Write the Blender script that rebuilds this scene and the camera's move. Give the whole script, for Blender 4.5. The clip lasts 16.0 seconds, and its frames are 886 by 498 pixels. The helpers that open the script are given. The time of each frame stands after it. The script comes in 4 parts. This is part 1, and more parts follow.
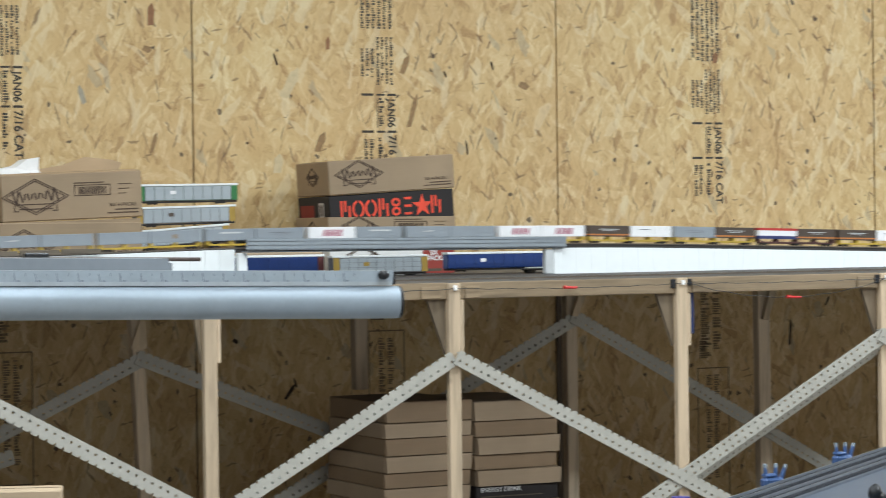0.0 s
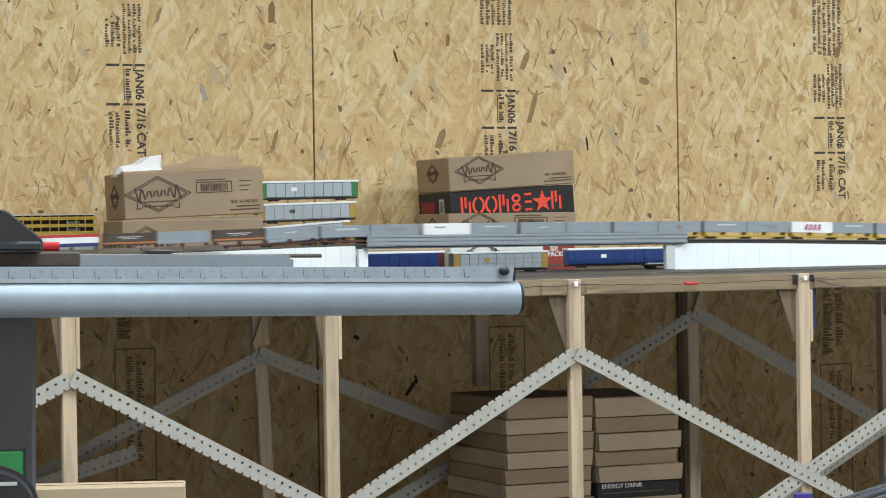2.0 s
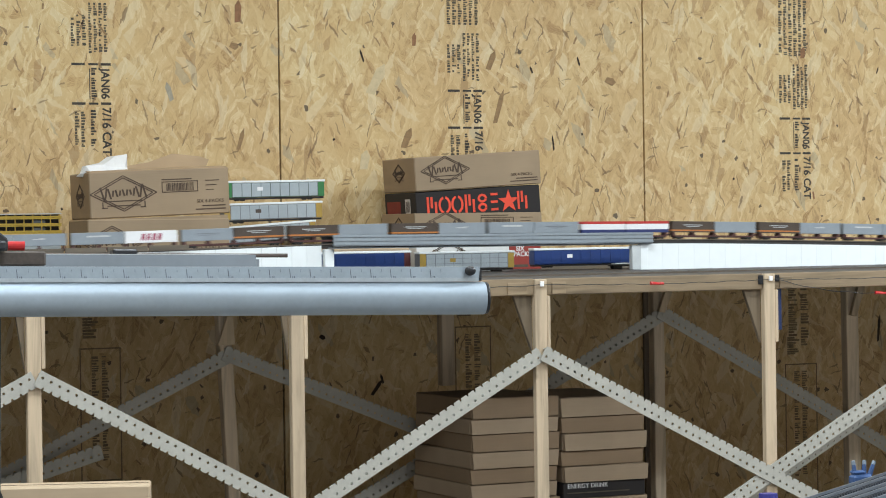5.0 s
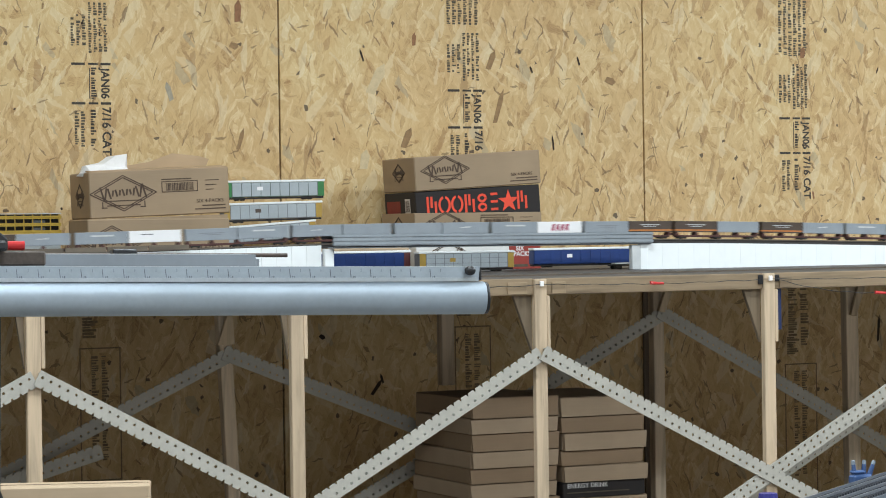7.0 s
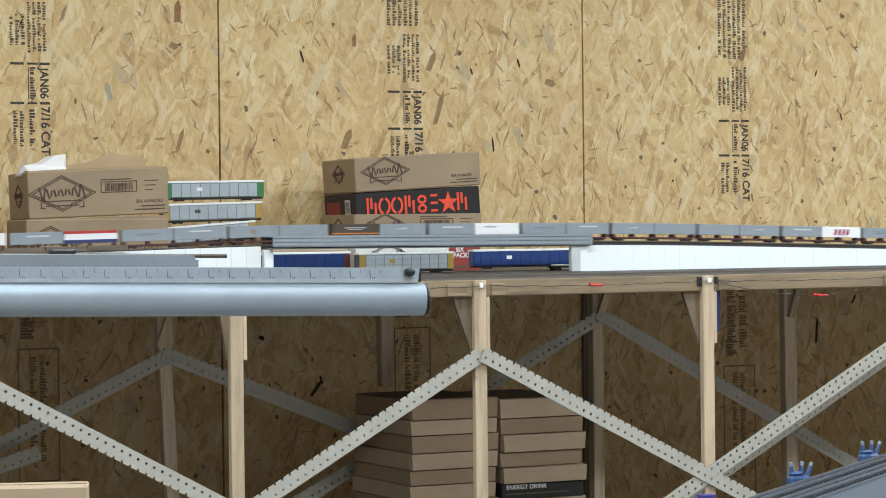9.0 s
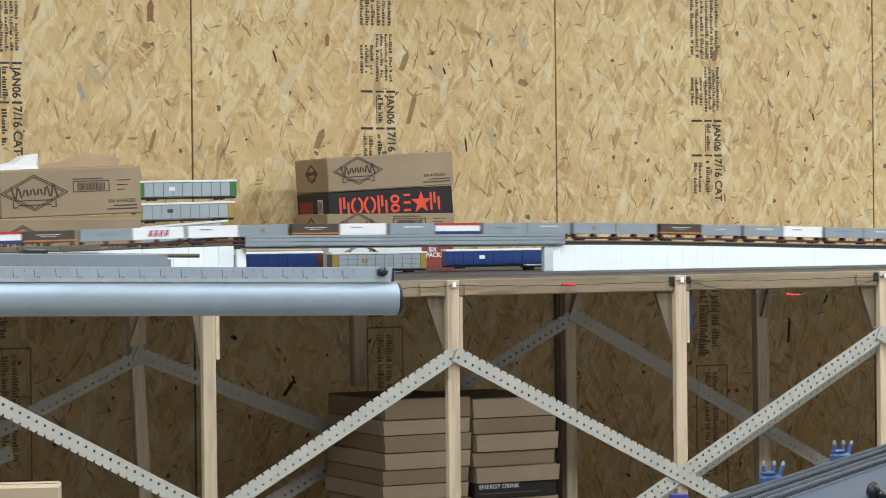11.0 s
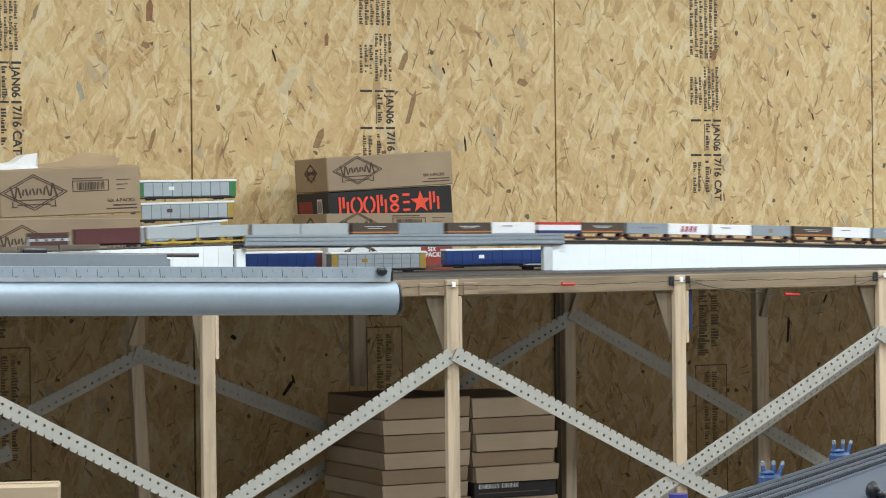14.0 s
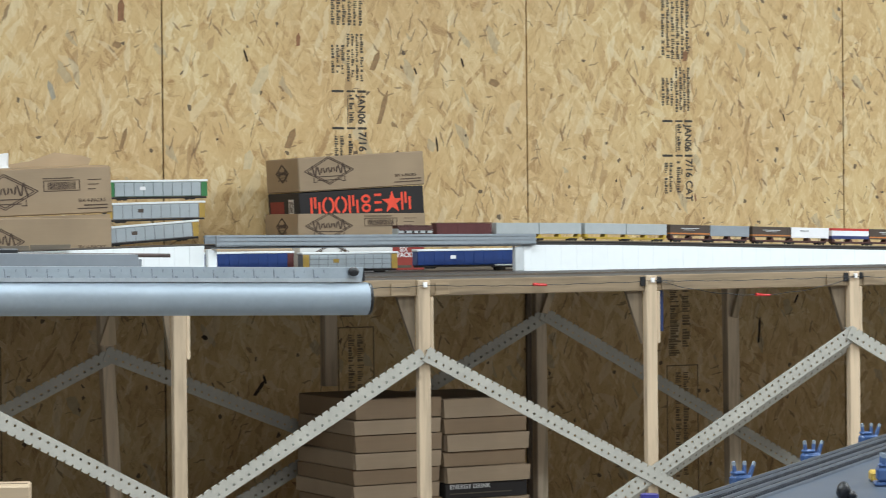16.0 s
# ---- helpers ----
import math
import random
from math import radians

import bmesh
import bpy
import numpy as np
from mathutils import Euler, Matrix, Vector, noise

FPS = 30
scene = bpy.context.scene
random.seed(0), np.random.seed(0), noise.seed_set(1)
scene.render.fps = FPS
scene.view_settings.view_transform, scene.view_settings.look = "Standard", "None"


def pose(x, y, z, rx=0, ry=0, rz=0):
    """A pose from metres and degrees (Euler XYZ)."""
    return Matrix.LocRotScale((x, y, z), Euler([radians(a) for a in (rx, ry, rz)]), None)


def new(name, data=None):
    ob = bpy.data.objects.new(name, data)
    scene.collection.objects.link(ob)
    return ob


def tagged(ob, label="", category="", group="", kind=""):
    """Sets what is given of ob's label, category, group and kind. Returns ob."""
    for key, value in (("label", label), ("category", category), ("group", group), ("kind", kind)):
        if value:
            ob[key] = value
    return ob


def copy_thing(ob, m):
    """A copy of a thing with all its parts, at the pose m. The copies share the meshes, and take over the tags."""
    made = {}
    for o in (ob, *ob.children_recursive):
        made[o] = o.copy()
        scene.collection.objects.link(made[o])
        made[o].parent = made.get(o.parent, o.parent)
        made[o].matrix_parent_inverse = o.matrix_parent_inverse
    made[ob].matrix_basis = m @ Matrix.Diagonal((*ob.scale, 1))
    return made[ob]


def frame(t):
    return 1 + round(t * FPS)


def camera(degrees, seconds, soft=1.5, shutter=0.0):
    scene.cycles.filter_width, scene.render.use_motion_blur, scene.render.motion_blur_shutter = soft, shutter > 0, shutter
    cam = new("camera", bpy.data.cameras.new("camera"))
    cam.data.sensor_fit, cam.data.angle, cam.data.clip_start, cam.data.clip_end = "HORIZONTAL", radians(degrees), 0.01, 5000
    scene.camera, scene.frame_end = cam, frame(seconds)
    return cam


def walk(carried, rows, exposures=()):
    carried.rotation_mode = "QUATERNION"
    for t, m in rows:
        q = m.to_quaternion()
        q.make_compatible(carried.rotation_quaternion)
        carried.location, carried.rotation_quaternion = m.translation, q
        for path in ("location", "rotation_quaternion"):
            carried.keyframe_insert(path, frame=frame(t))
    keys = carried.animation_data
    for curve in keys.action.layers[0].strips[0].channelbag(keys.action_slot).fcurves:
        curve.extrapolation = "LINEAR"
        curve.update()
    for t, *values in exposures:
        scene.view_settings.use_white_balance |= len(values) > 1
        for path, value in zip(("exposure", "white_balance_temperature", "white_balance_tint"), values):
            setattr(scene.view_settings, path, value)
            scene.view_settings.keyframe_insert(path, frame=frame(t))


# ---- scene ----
cam = camera(19.77, 16.0, soft=1.0, shutter=0.5)
EYE_Z = 1.05
# seconds, then the tilt, lean and turn of the tripod head
HEAD = [(0, 89.578, .732, -26.766), (.5, 89.582, .809, -25.104), (1, 89.635, .94, -24.049), (1.5, 89.528, .872, -24.055),
        (2, 89.528, .872, -24.056), (2.5, 89.53, .855, -24.06), (3, 89.602, .855, -24.831), (3.5, 89.52, .799, -24.819),
        (4, 89.515, .796, -24.82), (6.5, 89.513, .796, -24.819), (7, 89.509, .793, -24.823), (7.5, 89.508, .77, -24.971),
        (8, 89.525, .718, -25.207), (8.5, 89.512, .652, -25.656), (9, 89.522, .63, -26.179), (9.5, 89.562, .678, -26.19),
        (9.7, 89.597, .60, -26.533), (11.8, 89.5, .6, -26.805), (12.5, 89.5, .6, -26.805), (15.5, 89.5, .6, -26.805),
        (16, 89.501, .555, -27.445)]
walk(cam, [(t, pose(0, 0, EYE_Z, rx, ry, rz)) for t, rx, ry, rz in HEAD], exposures=[(0, 0.0), (16, 0.0)])

# ---- light: shop lamps under the ceiling ----
world = bpy.data.worlds.new("world")
scene.world = world
world.use_nodes = True
world.node_tree.nodes["Background"].inputs[0].default_value = (0.75, 0.85, 1.0, 1)
world.node_tree.nodes["Background"].inputs[1].default_value = 0.05
LAMP_W = 107


def ceiling_lamp(x, y, sx, sy, watts, col=(0.86, 0.95, 1.0)):
    lamp = bpy.data.lights.new("shop_lamp", "AREA")
    lamp.shape, lamp.size, lamp.size_y, lamp.energy, lamp.color = "RECTANGLE", sx, sy, watts, col
    ob = new("shop_lamp", lamp)
    ob.matrix_world = pose(x, y, 3.42)
    return ob


for lx in (-3.0, 1.5, 6.0, 10.5):
    for ly in (1.2, 3.9):
        ceiling_lamp(lx, ly, 2.4, 0.5, LAMP_W * (1.3 if lx > 5 else .94 if lx > 0 else .75))

# daylight through the wide opening behind the camera
OPEN_X0, OPEN_X1, OPEN_Z1 = -2.4, 3.6, 2.5
day = bpy.data.lights.new("daylight", "AREA")
day.shape, day.size, day.size_y, day.energy, day.color = "RECTANGLE", OPEN_X1 - OPEN_X0 - .1, OPEN_Z1 - .5, 80, (0.92, 0.96, 1.0)
new("daylight", day).matrix_world = pose((OPEN_X0 + OPEN_X1) / 2, -5.05, .3 + (OPEN_Z1 - .3) / 2, 90, 0, 0)


# ---- materials ----
def nodes_of(name, rough=0.6, metal=0.0):
    m = bpy.data.materials.new(name)
    m.use_nodes = True
    nt = m.node_tree
    b = nt.nodes["Principled BSDF"]
    b.inputs["Roughness"].default_value = rough
    b.inputs["Metallic"].default_value = metal
    return m, nt, b


def node(nt, kind, **kw):
    n = nt.nodes.new(kind)
    for k, v in kw.items():
        n.inputs[k.replace("_", " ")].default_value = v
    return n


def ramp(nt, fac, stops, mode="LINEAR"):
    r = nt.nodes.new("ShaderNodeValToRGB")
    r.color_ramp.interpolation = mode
    el = r.color_ramp.elements
    while len(el) < len(stops):
        el.new(0.5)
    for e, (p, c) in zip(el, stops):
        e.position, e.color = p, (*c, 1)
    nt.links.new(fac, r.inputs[0])
    return r.outputs[0]


def mixc(nt, fac, a, b, mode="MIX"):
    n = nt.nodes.new("ShaderNodeMix")
    n.data_type, n.blend_type = "RGBA", mode
    for sock, v in ((n.inputs[0], fac), (n.inputs[6], a), (n.inputs[7], b)):
        if hasattr(v, "is_linked"):
            nt.links.new(v, sock)
        elif isinstance(v, tuple):
            sock.default_value = (*v, 1)
        else:
            sock.default_value = v
    return n.outputs[2]


def mathn(nt, op, a, b=0.0):
    n = nt.nodes.new("ShaderNodeMath")
    n.operation = op
    for sock, v in zip(n.inputs, (a, b)):
        if hasattr(v, "is_linked"):
            nt.links.new(v, sock)
        else:
            sock.default_value = v
    return n.outputs[0]


def coords(nt, kind="Object", scale=(1, 1, 1), rot=(0, 0, 0), loc=(0, 0, 0)):
    tc = nt.nodes.new("ShaderNodeTexCoord")
    mp = nt.nodes.new("ShaderNodeMapping")
    mp.inputs["Scale"].default_value, mp.inputs["Rotation"].default_value, mp.inputs["Location"].default_value = scale, rot, loc
    nt.links.new(tc.outputs[kind], mp.inputs[0])
    return mp.outputs[0]


def bump(nt, b, height, strength=0.3, dist=0.002):
    n = nt.nodes.new("ShaderNodeBump")
    n.inputs["Strength"].default_value, n.inputs["Distance"].default_value = strength, dist
    nt.links.new(height, n.inputs["Height"])
    nt.links.new(n.outputs[0], b.inputs["Normal"])


def plain(name, col, rough=0.6, metal=0.0, vary=0.12, scale=30.0, relief=0.1):
    """A surface of one colour with faint mottling at two scales and a fine relief."""
    m, nt, b = nodes_of(name, rough, metal)
    v = coords(nt)
    n1 = node(nt, "ShaderNodeTexNoise", Scale=scale, Detail=4.0)
    n2 = node(nt, "ShaderNodeTexNoise", Scale=scale * 7, Detail=3.0)
    nt.links.new(v, n1.inputs["Vector"])
    nt.links.new(v, n2.inputs["Vector"])
    f = mathn(nt, "ADD", mathn(nt, "MULTIPLY", n1.outputs[0], 0.65), mathn(nt, "MULTIPLY", n2.outputs[0], 0.35))
    lo = tuple(c * (1 - vary) for c in col)
    hi = tuple(min(1, c * (1 + vary)) for c in col)
    nt.links.new(ramp(nt, f, [(0.35, lo), (0.65, hi)]), b.inputs["Base Color"])
    if relief:
        bump(nt, b, n2.outputs[0], relief)
    return m


def strand_warp(nt):
    """The sheet's own coordinates, bent a little at two scales so that strands curve and their edges fray."""
    v = coords(nt)
    out = v
    for scale, amount, detail in ((13.0, .026, 3.0), (70.0, .011, 4.0)):
        nz = node(nt, "ShaderNodeTexNoise", Scale=scale, Detail=detail)
        nt.links.new(v, nz.inputs["Vector"])
        add = nt.nodes.new("ShaderNodeVectorMath")
        add.operation = "MULTIPLY_ADD"
        nt.links.new(nz.outputs["Color"], add.inputs[0])
        add.inputs[1].default_value = (amount, amount, amount)
        nt.links.new(out, add.inputs[2])
        out = add.outputs[0]
    return out


def strand_layer(nt, warped, angle, seed, length=0.075, width=0.016):
    """Wood strands lying in the sheet's plane: two random values for each strand, and the way along it."""
    mp = nt.nodes.new("ShaderNodeMapping")
    mp.vector_type = "TEXTURE"
    mp.inputs["Location"].default_value = (seed * .317, 0, seed * .131)
    mp.inputs["Rotation"].default_value = (0, radians(angle), 0)
    mp.inputs["Scale"].default_value = (width, 1.0, length)
    nt.links.new(warped, mp.inputs[0])
    vo = node(nt, "ShaderNodeTexVoronoi", Scale=1.0, Randomness=1.0)
    vo.voronoi_dimensions = "3D"
    nt.links.new(mp.outputs[0], vo.inputs["Vector"])
    sep = nt.nodes.new("ShaderNodeSeparateColor")
    nt.links.new(vo.outputs["Color"], sep.inputs[0])
    return sep.outputs[0], sep.outputs[1], sep.outputs[2], mp.outputs[0]


def osb_material():
    m, nt, b = nodes_of("osb", 0.62)
    tones = [(0.0, (0.350, 0.198, 0.081)), (0.10, (0.486, 0.307, 0.130)), (0.3, (0.597, 0.405, 0.185)), (0.55, (0.641, 0.450, 0.215)),
             (0.82, (0.684, 0.505, 0.255)), (1.0, (0.780, 0.633, 0.373))]
    col, hgt = None, None
    warped = strand_warp(nt)
    # angle, length, width, share left bare, how solidly a strand covers what lies below
    layers = [(6, .17, .055, 0, 1), (-58, .15, .044, .45, .6), (68, .14, .040, .45, .6), (24, .16, .038, .5, .7), (-22, .15, .036, .5, .7),
              (-84, .11, .030, .55, .7), (44, .12, .030, .55, .8), (-38, .11, .026, .55, .85), (12, .10, .024, .58, .9), (84, .08, .018, .66, .9),
              (-62, .08, .020, .62, .95), (-8, .09, .018, .62, .95), (38, .07, .014, .66, .95), (-28, .06, .010, .74, .9), (16, .05, .006, .80, .9)]
    for i, (ang, ln, wd, keep, solid) in enumerate(layers):
        r1, r2, r3, vec = strand_layer(nt, warped, ang, i + 1, ln, wd)
        grain = node(nt, "ShaderNodeTexNoise", Scale=1.0, Detail=3.0, Roughness=0.65)
        mp = nt.nodes.new("ShaderNodeMapping")
        mp.inputs["Scale"].default_value = (wd * 420, 3, ln * 22)
        nt.links.new(vec, mp.inputs[0])
        nt.links.new(mp.outputs[0], grain.inputs["Vector"])
        val = mathn(nt, "ADD", mathn(nt, "ADD", mathn(nt, "MULTIPLY", r1, 0.92), 0.05), mathn(nt, "MULTIPLY", mathn(nt, "SUBTRACT", grain.outputs[0], 0.5), 1.5))
        c = ramp(nt, val, tones)
        if col is None:
            col, hgt = c, r1
        else:
            k = mathn(nt, "MULTIPLY", mathn(nt, "GREATER_THAN", r2, keep), mathn(nt, "ADD", mathn(nt, "MULTIPLY", r3, 0.75 * solid), 0.25 * solid))
            col = mixc(nt, k, col, c)
            hgt = mixc(nt, k, hgt, r1)
    # a few brown, grey and pale strands, dark slivers and small bark chips
    for seed, ang, ln, wd, cut, tone, amt in ((21, 12, .07, .020, .976, (0.33, 0.185, 0.075), .5), (23, -28, .06, .022, .982, (0.38, 0.33, 0.23), .5),
                                              (24, 28, .09, .026, .962, (0.76, 0.64, 0.41), .42), (26, -52, .07, .018, .965, (0.74, 0.61, 0.38), .42),
                                              (30, 8, .08, .020, .965, (0.78, 0.67, 0.44), .42), (25, -40, .030, .006, .994, (0.18, 0.10, 0.045), .7),
                                              (27, 20, .040, .004, .994, (0.17, 0.10, 0.05), .7), (28, -18, .050, .0035, .995, (0.19, 0.115, 0.06), .65),
                                              (29, 75, .024, .005, .996, (0.18, 0.11, 0.05), .65), (31, 0, .012, .011, .997, (0.07, 0.045, 0.03), .85)):
        r1, r2, r3, _ = strand_layer(nt, warped, ang, seed, ln, wd)
        col = mixc(nt, mathn(nt, "MULTIPLY", mathn(nt, "GREATER_THAN", r1, cut), amt), col, tone)
    big = node(nt, "ShaderNodeTexNoise", Scale=1.6, Detail=3.0)
    nt.links.new(coords(nt), big.inputs["Vector"])
    col = mixc(nt, 0.5, col, ramp(nt, big.outputs[0], [(0.3, (0.43, 0.42, 0.41)), (0.7, (0.57, 0.57, 0.57))]), "OVERLAY")
    nt.links.new(col, b.inputs["Base Color"])
    bump(nt, b, hgt, 0.35, 0.002)
    return m


def lumber_material(name, tint=(0.62, 0.45, 0.27), along=2):
    """Pale softwood with grain along one axis."""
    m, nt, b = nodes_of(name, 0.65)
    sc = [28.0, 28.0, 28.0]
    sc[along] = 1.6
    info = nt.nodes.new("ShaderNodeObjectInfo")
    v = coords(nt, scale=tuple(sc))
    add = nt.nodes.new("ShaderNodeVectorMath")
    nt.links.new(v, add.inputs[0])
    nt.links.new(info.outputs["Random"], add.inputs[1])
    nz = node(nt, "ShaderNodeTexNoise", Scale=2.2, Detail=6.0, Distortion=0.6)
    nt.links.new(add.outputs[0], nz.inputs["Vector"])
    kn = node(nt, "ShaderNodeTexVoronoi", Scale=2.1)
    nt.links.new(coords(nt, scale=(3, 3, 3)), kn.inputs["Vector"])
    st = node(nt, "ShaderNodeTexNoise", Scale=7.0, Detail=5.0, Roughness=0.7)
    nt.links.new(coords(nt, scale=tuple(.45 if i == along else 2.0 for i in range(3))), st.inputs["Vector"])
    dark, light = tuple(c * 0.66 for c in tint), tuple(min(1, c * 1.14) for c in tint)
    c = ramp(nt, nz.outputs[0], [(0.3, dark), (0.5, tint), (0.72, light)])
    c = mixc(nt, ramp(nt, kn.outputs[0], [(0.0, (1, 1, 1)), (0.07, (0, 0, 0))]), c, tuple(t * 0.3 for t in tint))
    c = mixc(nt, ramp(nt, st.outputs[0], [(0.52, (0, 0, 0)), (0.70, (0.55, 0.55, 0.55))]), c, tuple(t * 0.55 for t in tint))
    hsv = nt.nodes.new("ShaderNodeHueSaturation")
    nt.links.new(c, hsv.inputs["Color"])
    nt.links.new(mathn(nt, "ADD", mathn(nt, "MULTIPLY", info.outputs["Random"], 0.3), 0.85), hsv.inputs["Value"])
    nt.links.new(hsv.outputs[0], b.inputs["Base Color"])
    bump(nt, b, nz.outputs[0], 0.15, 0.001)
    return m


def cardboard_material(name="cardboard", tint=(0.335, 0.245, 0.155)):
    m, nt, b = nodes_of(name, 0.75)
    n1 = node(nt, "ShaderNodeTexNoise", Scale=5.0, Detail=5.0)
    n2 = node(nt, "ShaderNodeTexNoise", Scale=1.0, Detail=3.0)
    nt.links.new(coords(nt), n1.inputs["Vector"])
    nt.links.new(coords(nt, scale=(12, 12, 260)), n2.inputs["Vector"])
    f = mathn(nt, "ADD", mathn(nt, "MULTIPLY", n1.outputs[0], 0.86), mathn(nt, "MULTIPLY", n2.outputs[0], 0.14))
    nt.links.new(ramp(nt, f, [(0.3, tuple(c * 0.82 for c in tint)), (0.7, tuple(c * 1.12 for c in tint))]), b.inputs["Base Color"])
    bump(nt, b, n2.outputs[0], 0.12, 0.001)
    return m


OSB = osb_material()
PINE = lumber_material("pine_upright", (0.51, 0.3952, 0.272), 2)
# rear legs take a lightened pine: the light they lack is in the colour
PINE_REAR = lumber_material("lightened_pine_upright", (0.62, 0.50, 0.36), 2)
# dark tone of two struts and of the strip painting a joint's shade
DARK_STRIP = lumber_material("dark_strip_wood", (0.136, 0.0978, 0.0638), 2)
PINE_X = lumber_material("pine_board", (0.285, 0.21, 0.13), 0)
LATH = lumber_material("old_lath", (0.1615, 0.1318, 0.0978), 0)
CARD = cardboard_material()
CARD_FLAP = cardboard_material("cardboard_inside", (0.42, 0.295, 0.175))
CARD_DARK = cardboard_material("cardboard_stack", (0.387, 0.2881, 0.1935))
CARD_DEEP = cardboard_material("cardboard_stack_deep", (0.2924, 0.2021, 0.1247))
INK = plain("sheet_ink", (0.0559, 0.0473, 0.0387), 0.8, vary=0.4, scale=90, relief=0)
INK_PALE = plain("faded_ink", (0.095, 0.078, 0.055), 0.8, vary=0.3, scale=90, relief=0)
INK_LOW = plain("stamped_ink", (0.2236, 0.1591, 0.0903), 0.8, vary=0.3, scale=60, relief=0)
# front gussets: ply darkened against the daylight, shade put into the colour
PLY = lumber_material("shaded_gusset_ply", (0.2125, 0.1615, 0.1062), 2)
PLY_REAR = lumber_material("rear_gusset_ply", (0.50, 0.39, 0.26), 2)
BOX_INK = plain("carton_print", (0.086, 0.0559, 0.0387), 0.8, vary=0.25, scale=90, relief=0)
STEEL = plain("painted_angle_steel", (0.4042, 0.3913, 0.3483), 0.45, 0.0, vary=0.08, scale=20)
ALU = plain("satin_aluminium", (0.355, 0.42, 0.48), 0.55, 0.55, vary=0.07, scale=22, relief=0.05)
LIP = plain("worn_bright_aluminium", (0.40, 0.45, 0.48), 0.4, 0.3, vary=0.12, scale=40)
RULER = plain("ruler_tape", (0.3268, 0.387, 0.4386), 0.35, 0.2, vary=0.08)
CABINET = plain("dark_cabinet_paint", (0.125, 0.135, 0.15), 0.5, vary=0.1, scale=9)
GREY_PAINT = plain("grey_machine_paint", (0.2322, 0.258, 0.2838), 0.4, 0.0, vary=0.07, scale=12)
DARK_GREY = plain("dark_grey_paint", (0.1118, 0.1204, 0.1247), 0.5)
BLACK = plain("black_plastic", (0.0155, 0.0163, 0.0189), 0.42, vary=0.3)
RED_PLASTIC = plain("red_plastic", (0.5332, 0.0258, 0.0258), 0.3)
BROWN_METAL = plain("dusty_brown_strip", (0.0946, 0.0731, 0.0602), 0.7, vary=0.3)
WHITE_BOARD = plain("white_beadboard", (0.9, 0.94, 0.95), 0.45, vary=0.025, scale=6)
GIRDER_GREY = plain("grey_girder", (0.2666, 0.301, 0.3311), 0.5, vary=0.1, scale=16)
ABUT = plain("grey_white_abutment", (0.5676, 0.5934, 0.602), 0.6, vary=0.06)
CONCRETE = plain("concrete", (0.24, 0.22, 0.20), 0.8, vary=0.15, scale=3)
CEIL = plain("white_ceiling_metal", (0.75, 0.75, 0.73), 0.6, vary=0.04, scale=3)
RAIL = plain("rail_metal", (0.172, 0.1462, 0.1204), 0.4, 0.6)
TIE = plain("dark_ties", (0.0301, 0.0258, 0.0232), 0.75)
TABLE_TOP = plain("table_board", (0.095, 0.093, 0.095), 0.6, vary=0.25, scale=9)


# ---- mesh helpers ----
def box_bm(bm, x0, x1, y0, y1, z0, z1, m=None):
    r = bmesh.ops.create_cube(bm, size=1.0)
    mat = Matrix.Translation(((x0 + x1) / 2, (y0 + y1) / 2, (z0 + z1) / 2)) @ Matrix.Diagonal((abs(x1 - x0), abs(y1 - y0), abs(z1 - z0), 1))
    if m is not None:
        mat = m @ mat
    bmesh.ops.transform(bm, matrix=mat, verts=r["verts"])
    return r["verts"]


def boxm(x0, x1, y0, y1, z0, z1, bev=0.0, m=None):
    bm = bmesh.new()
    box_bm(bm, x0, x1, y0, y1, z0, z1, m)
    if bev:
        bmesh.ops.bevel(bm, geom=bm.edges[:], offset=bev, segments=1, affect="EDGES")
    return bm


def cyl_bm(bm, r, length, m, seg=20, r2=None):
    g = bmesh.ops.create_cone(bm, cap_ends=True, segments=seg, radius1=r, radius2=r if r2 is None else r2, depth=length)
    bmesh.ops.transform(bm, matrix=m, verts=g["verts"])


def prism(pts, y0, y1):
    """An outline in the x-z plane, given thickness from y0 to y1."""
    bm = bmesh.new()
    a = [bm.verts.new((x, y0, z)) for x, z in pts]
    b = [bm.verts.new((x, y1, z)) for x, z in pts]
    bm.faces.new(a)
    bm.faces.new(b[::-1])
    for i in range(len(pts)):
        j = (i + 1) % len(pts)
        bm.faces.new((a[j], a[i], b[i], b[j]))
    bmesh.ops.recalc_face_normals(bm, faces=bm.faces[:])
    return bm


def mesh_of(name, bm, material):
    me = bpy.data.meshes.new(name)
    bm.to_mesh(me)
    bm.free()
    me.materials.append(material)
    return me


def part(name, bm, material, parent, label=""):
    me = bm if isinstance(bm, bpy.types.Mesh) else mesh_of(name, bm, material)
    ob = new(name, me)
    ob.parent = parent
    if label:
        ob["label"] = label
    return ob


def thing(name, m, label, category, group="", kind=""):
    ob = new(name)
    ob.empty_display_size = 0.05
    ob.matrix_basis = m
    return tagged(ob, label, category, group, kind)


def smooth(ob):
    ob.data.shade_smooth()
    return ob


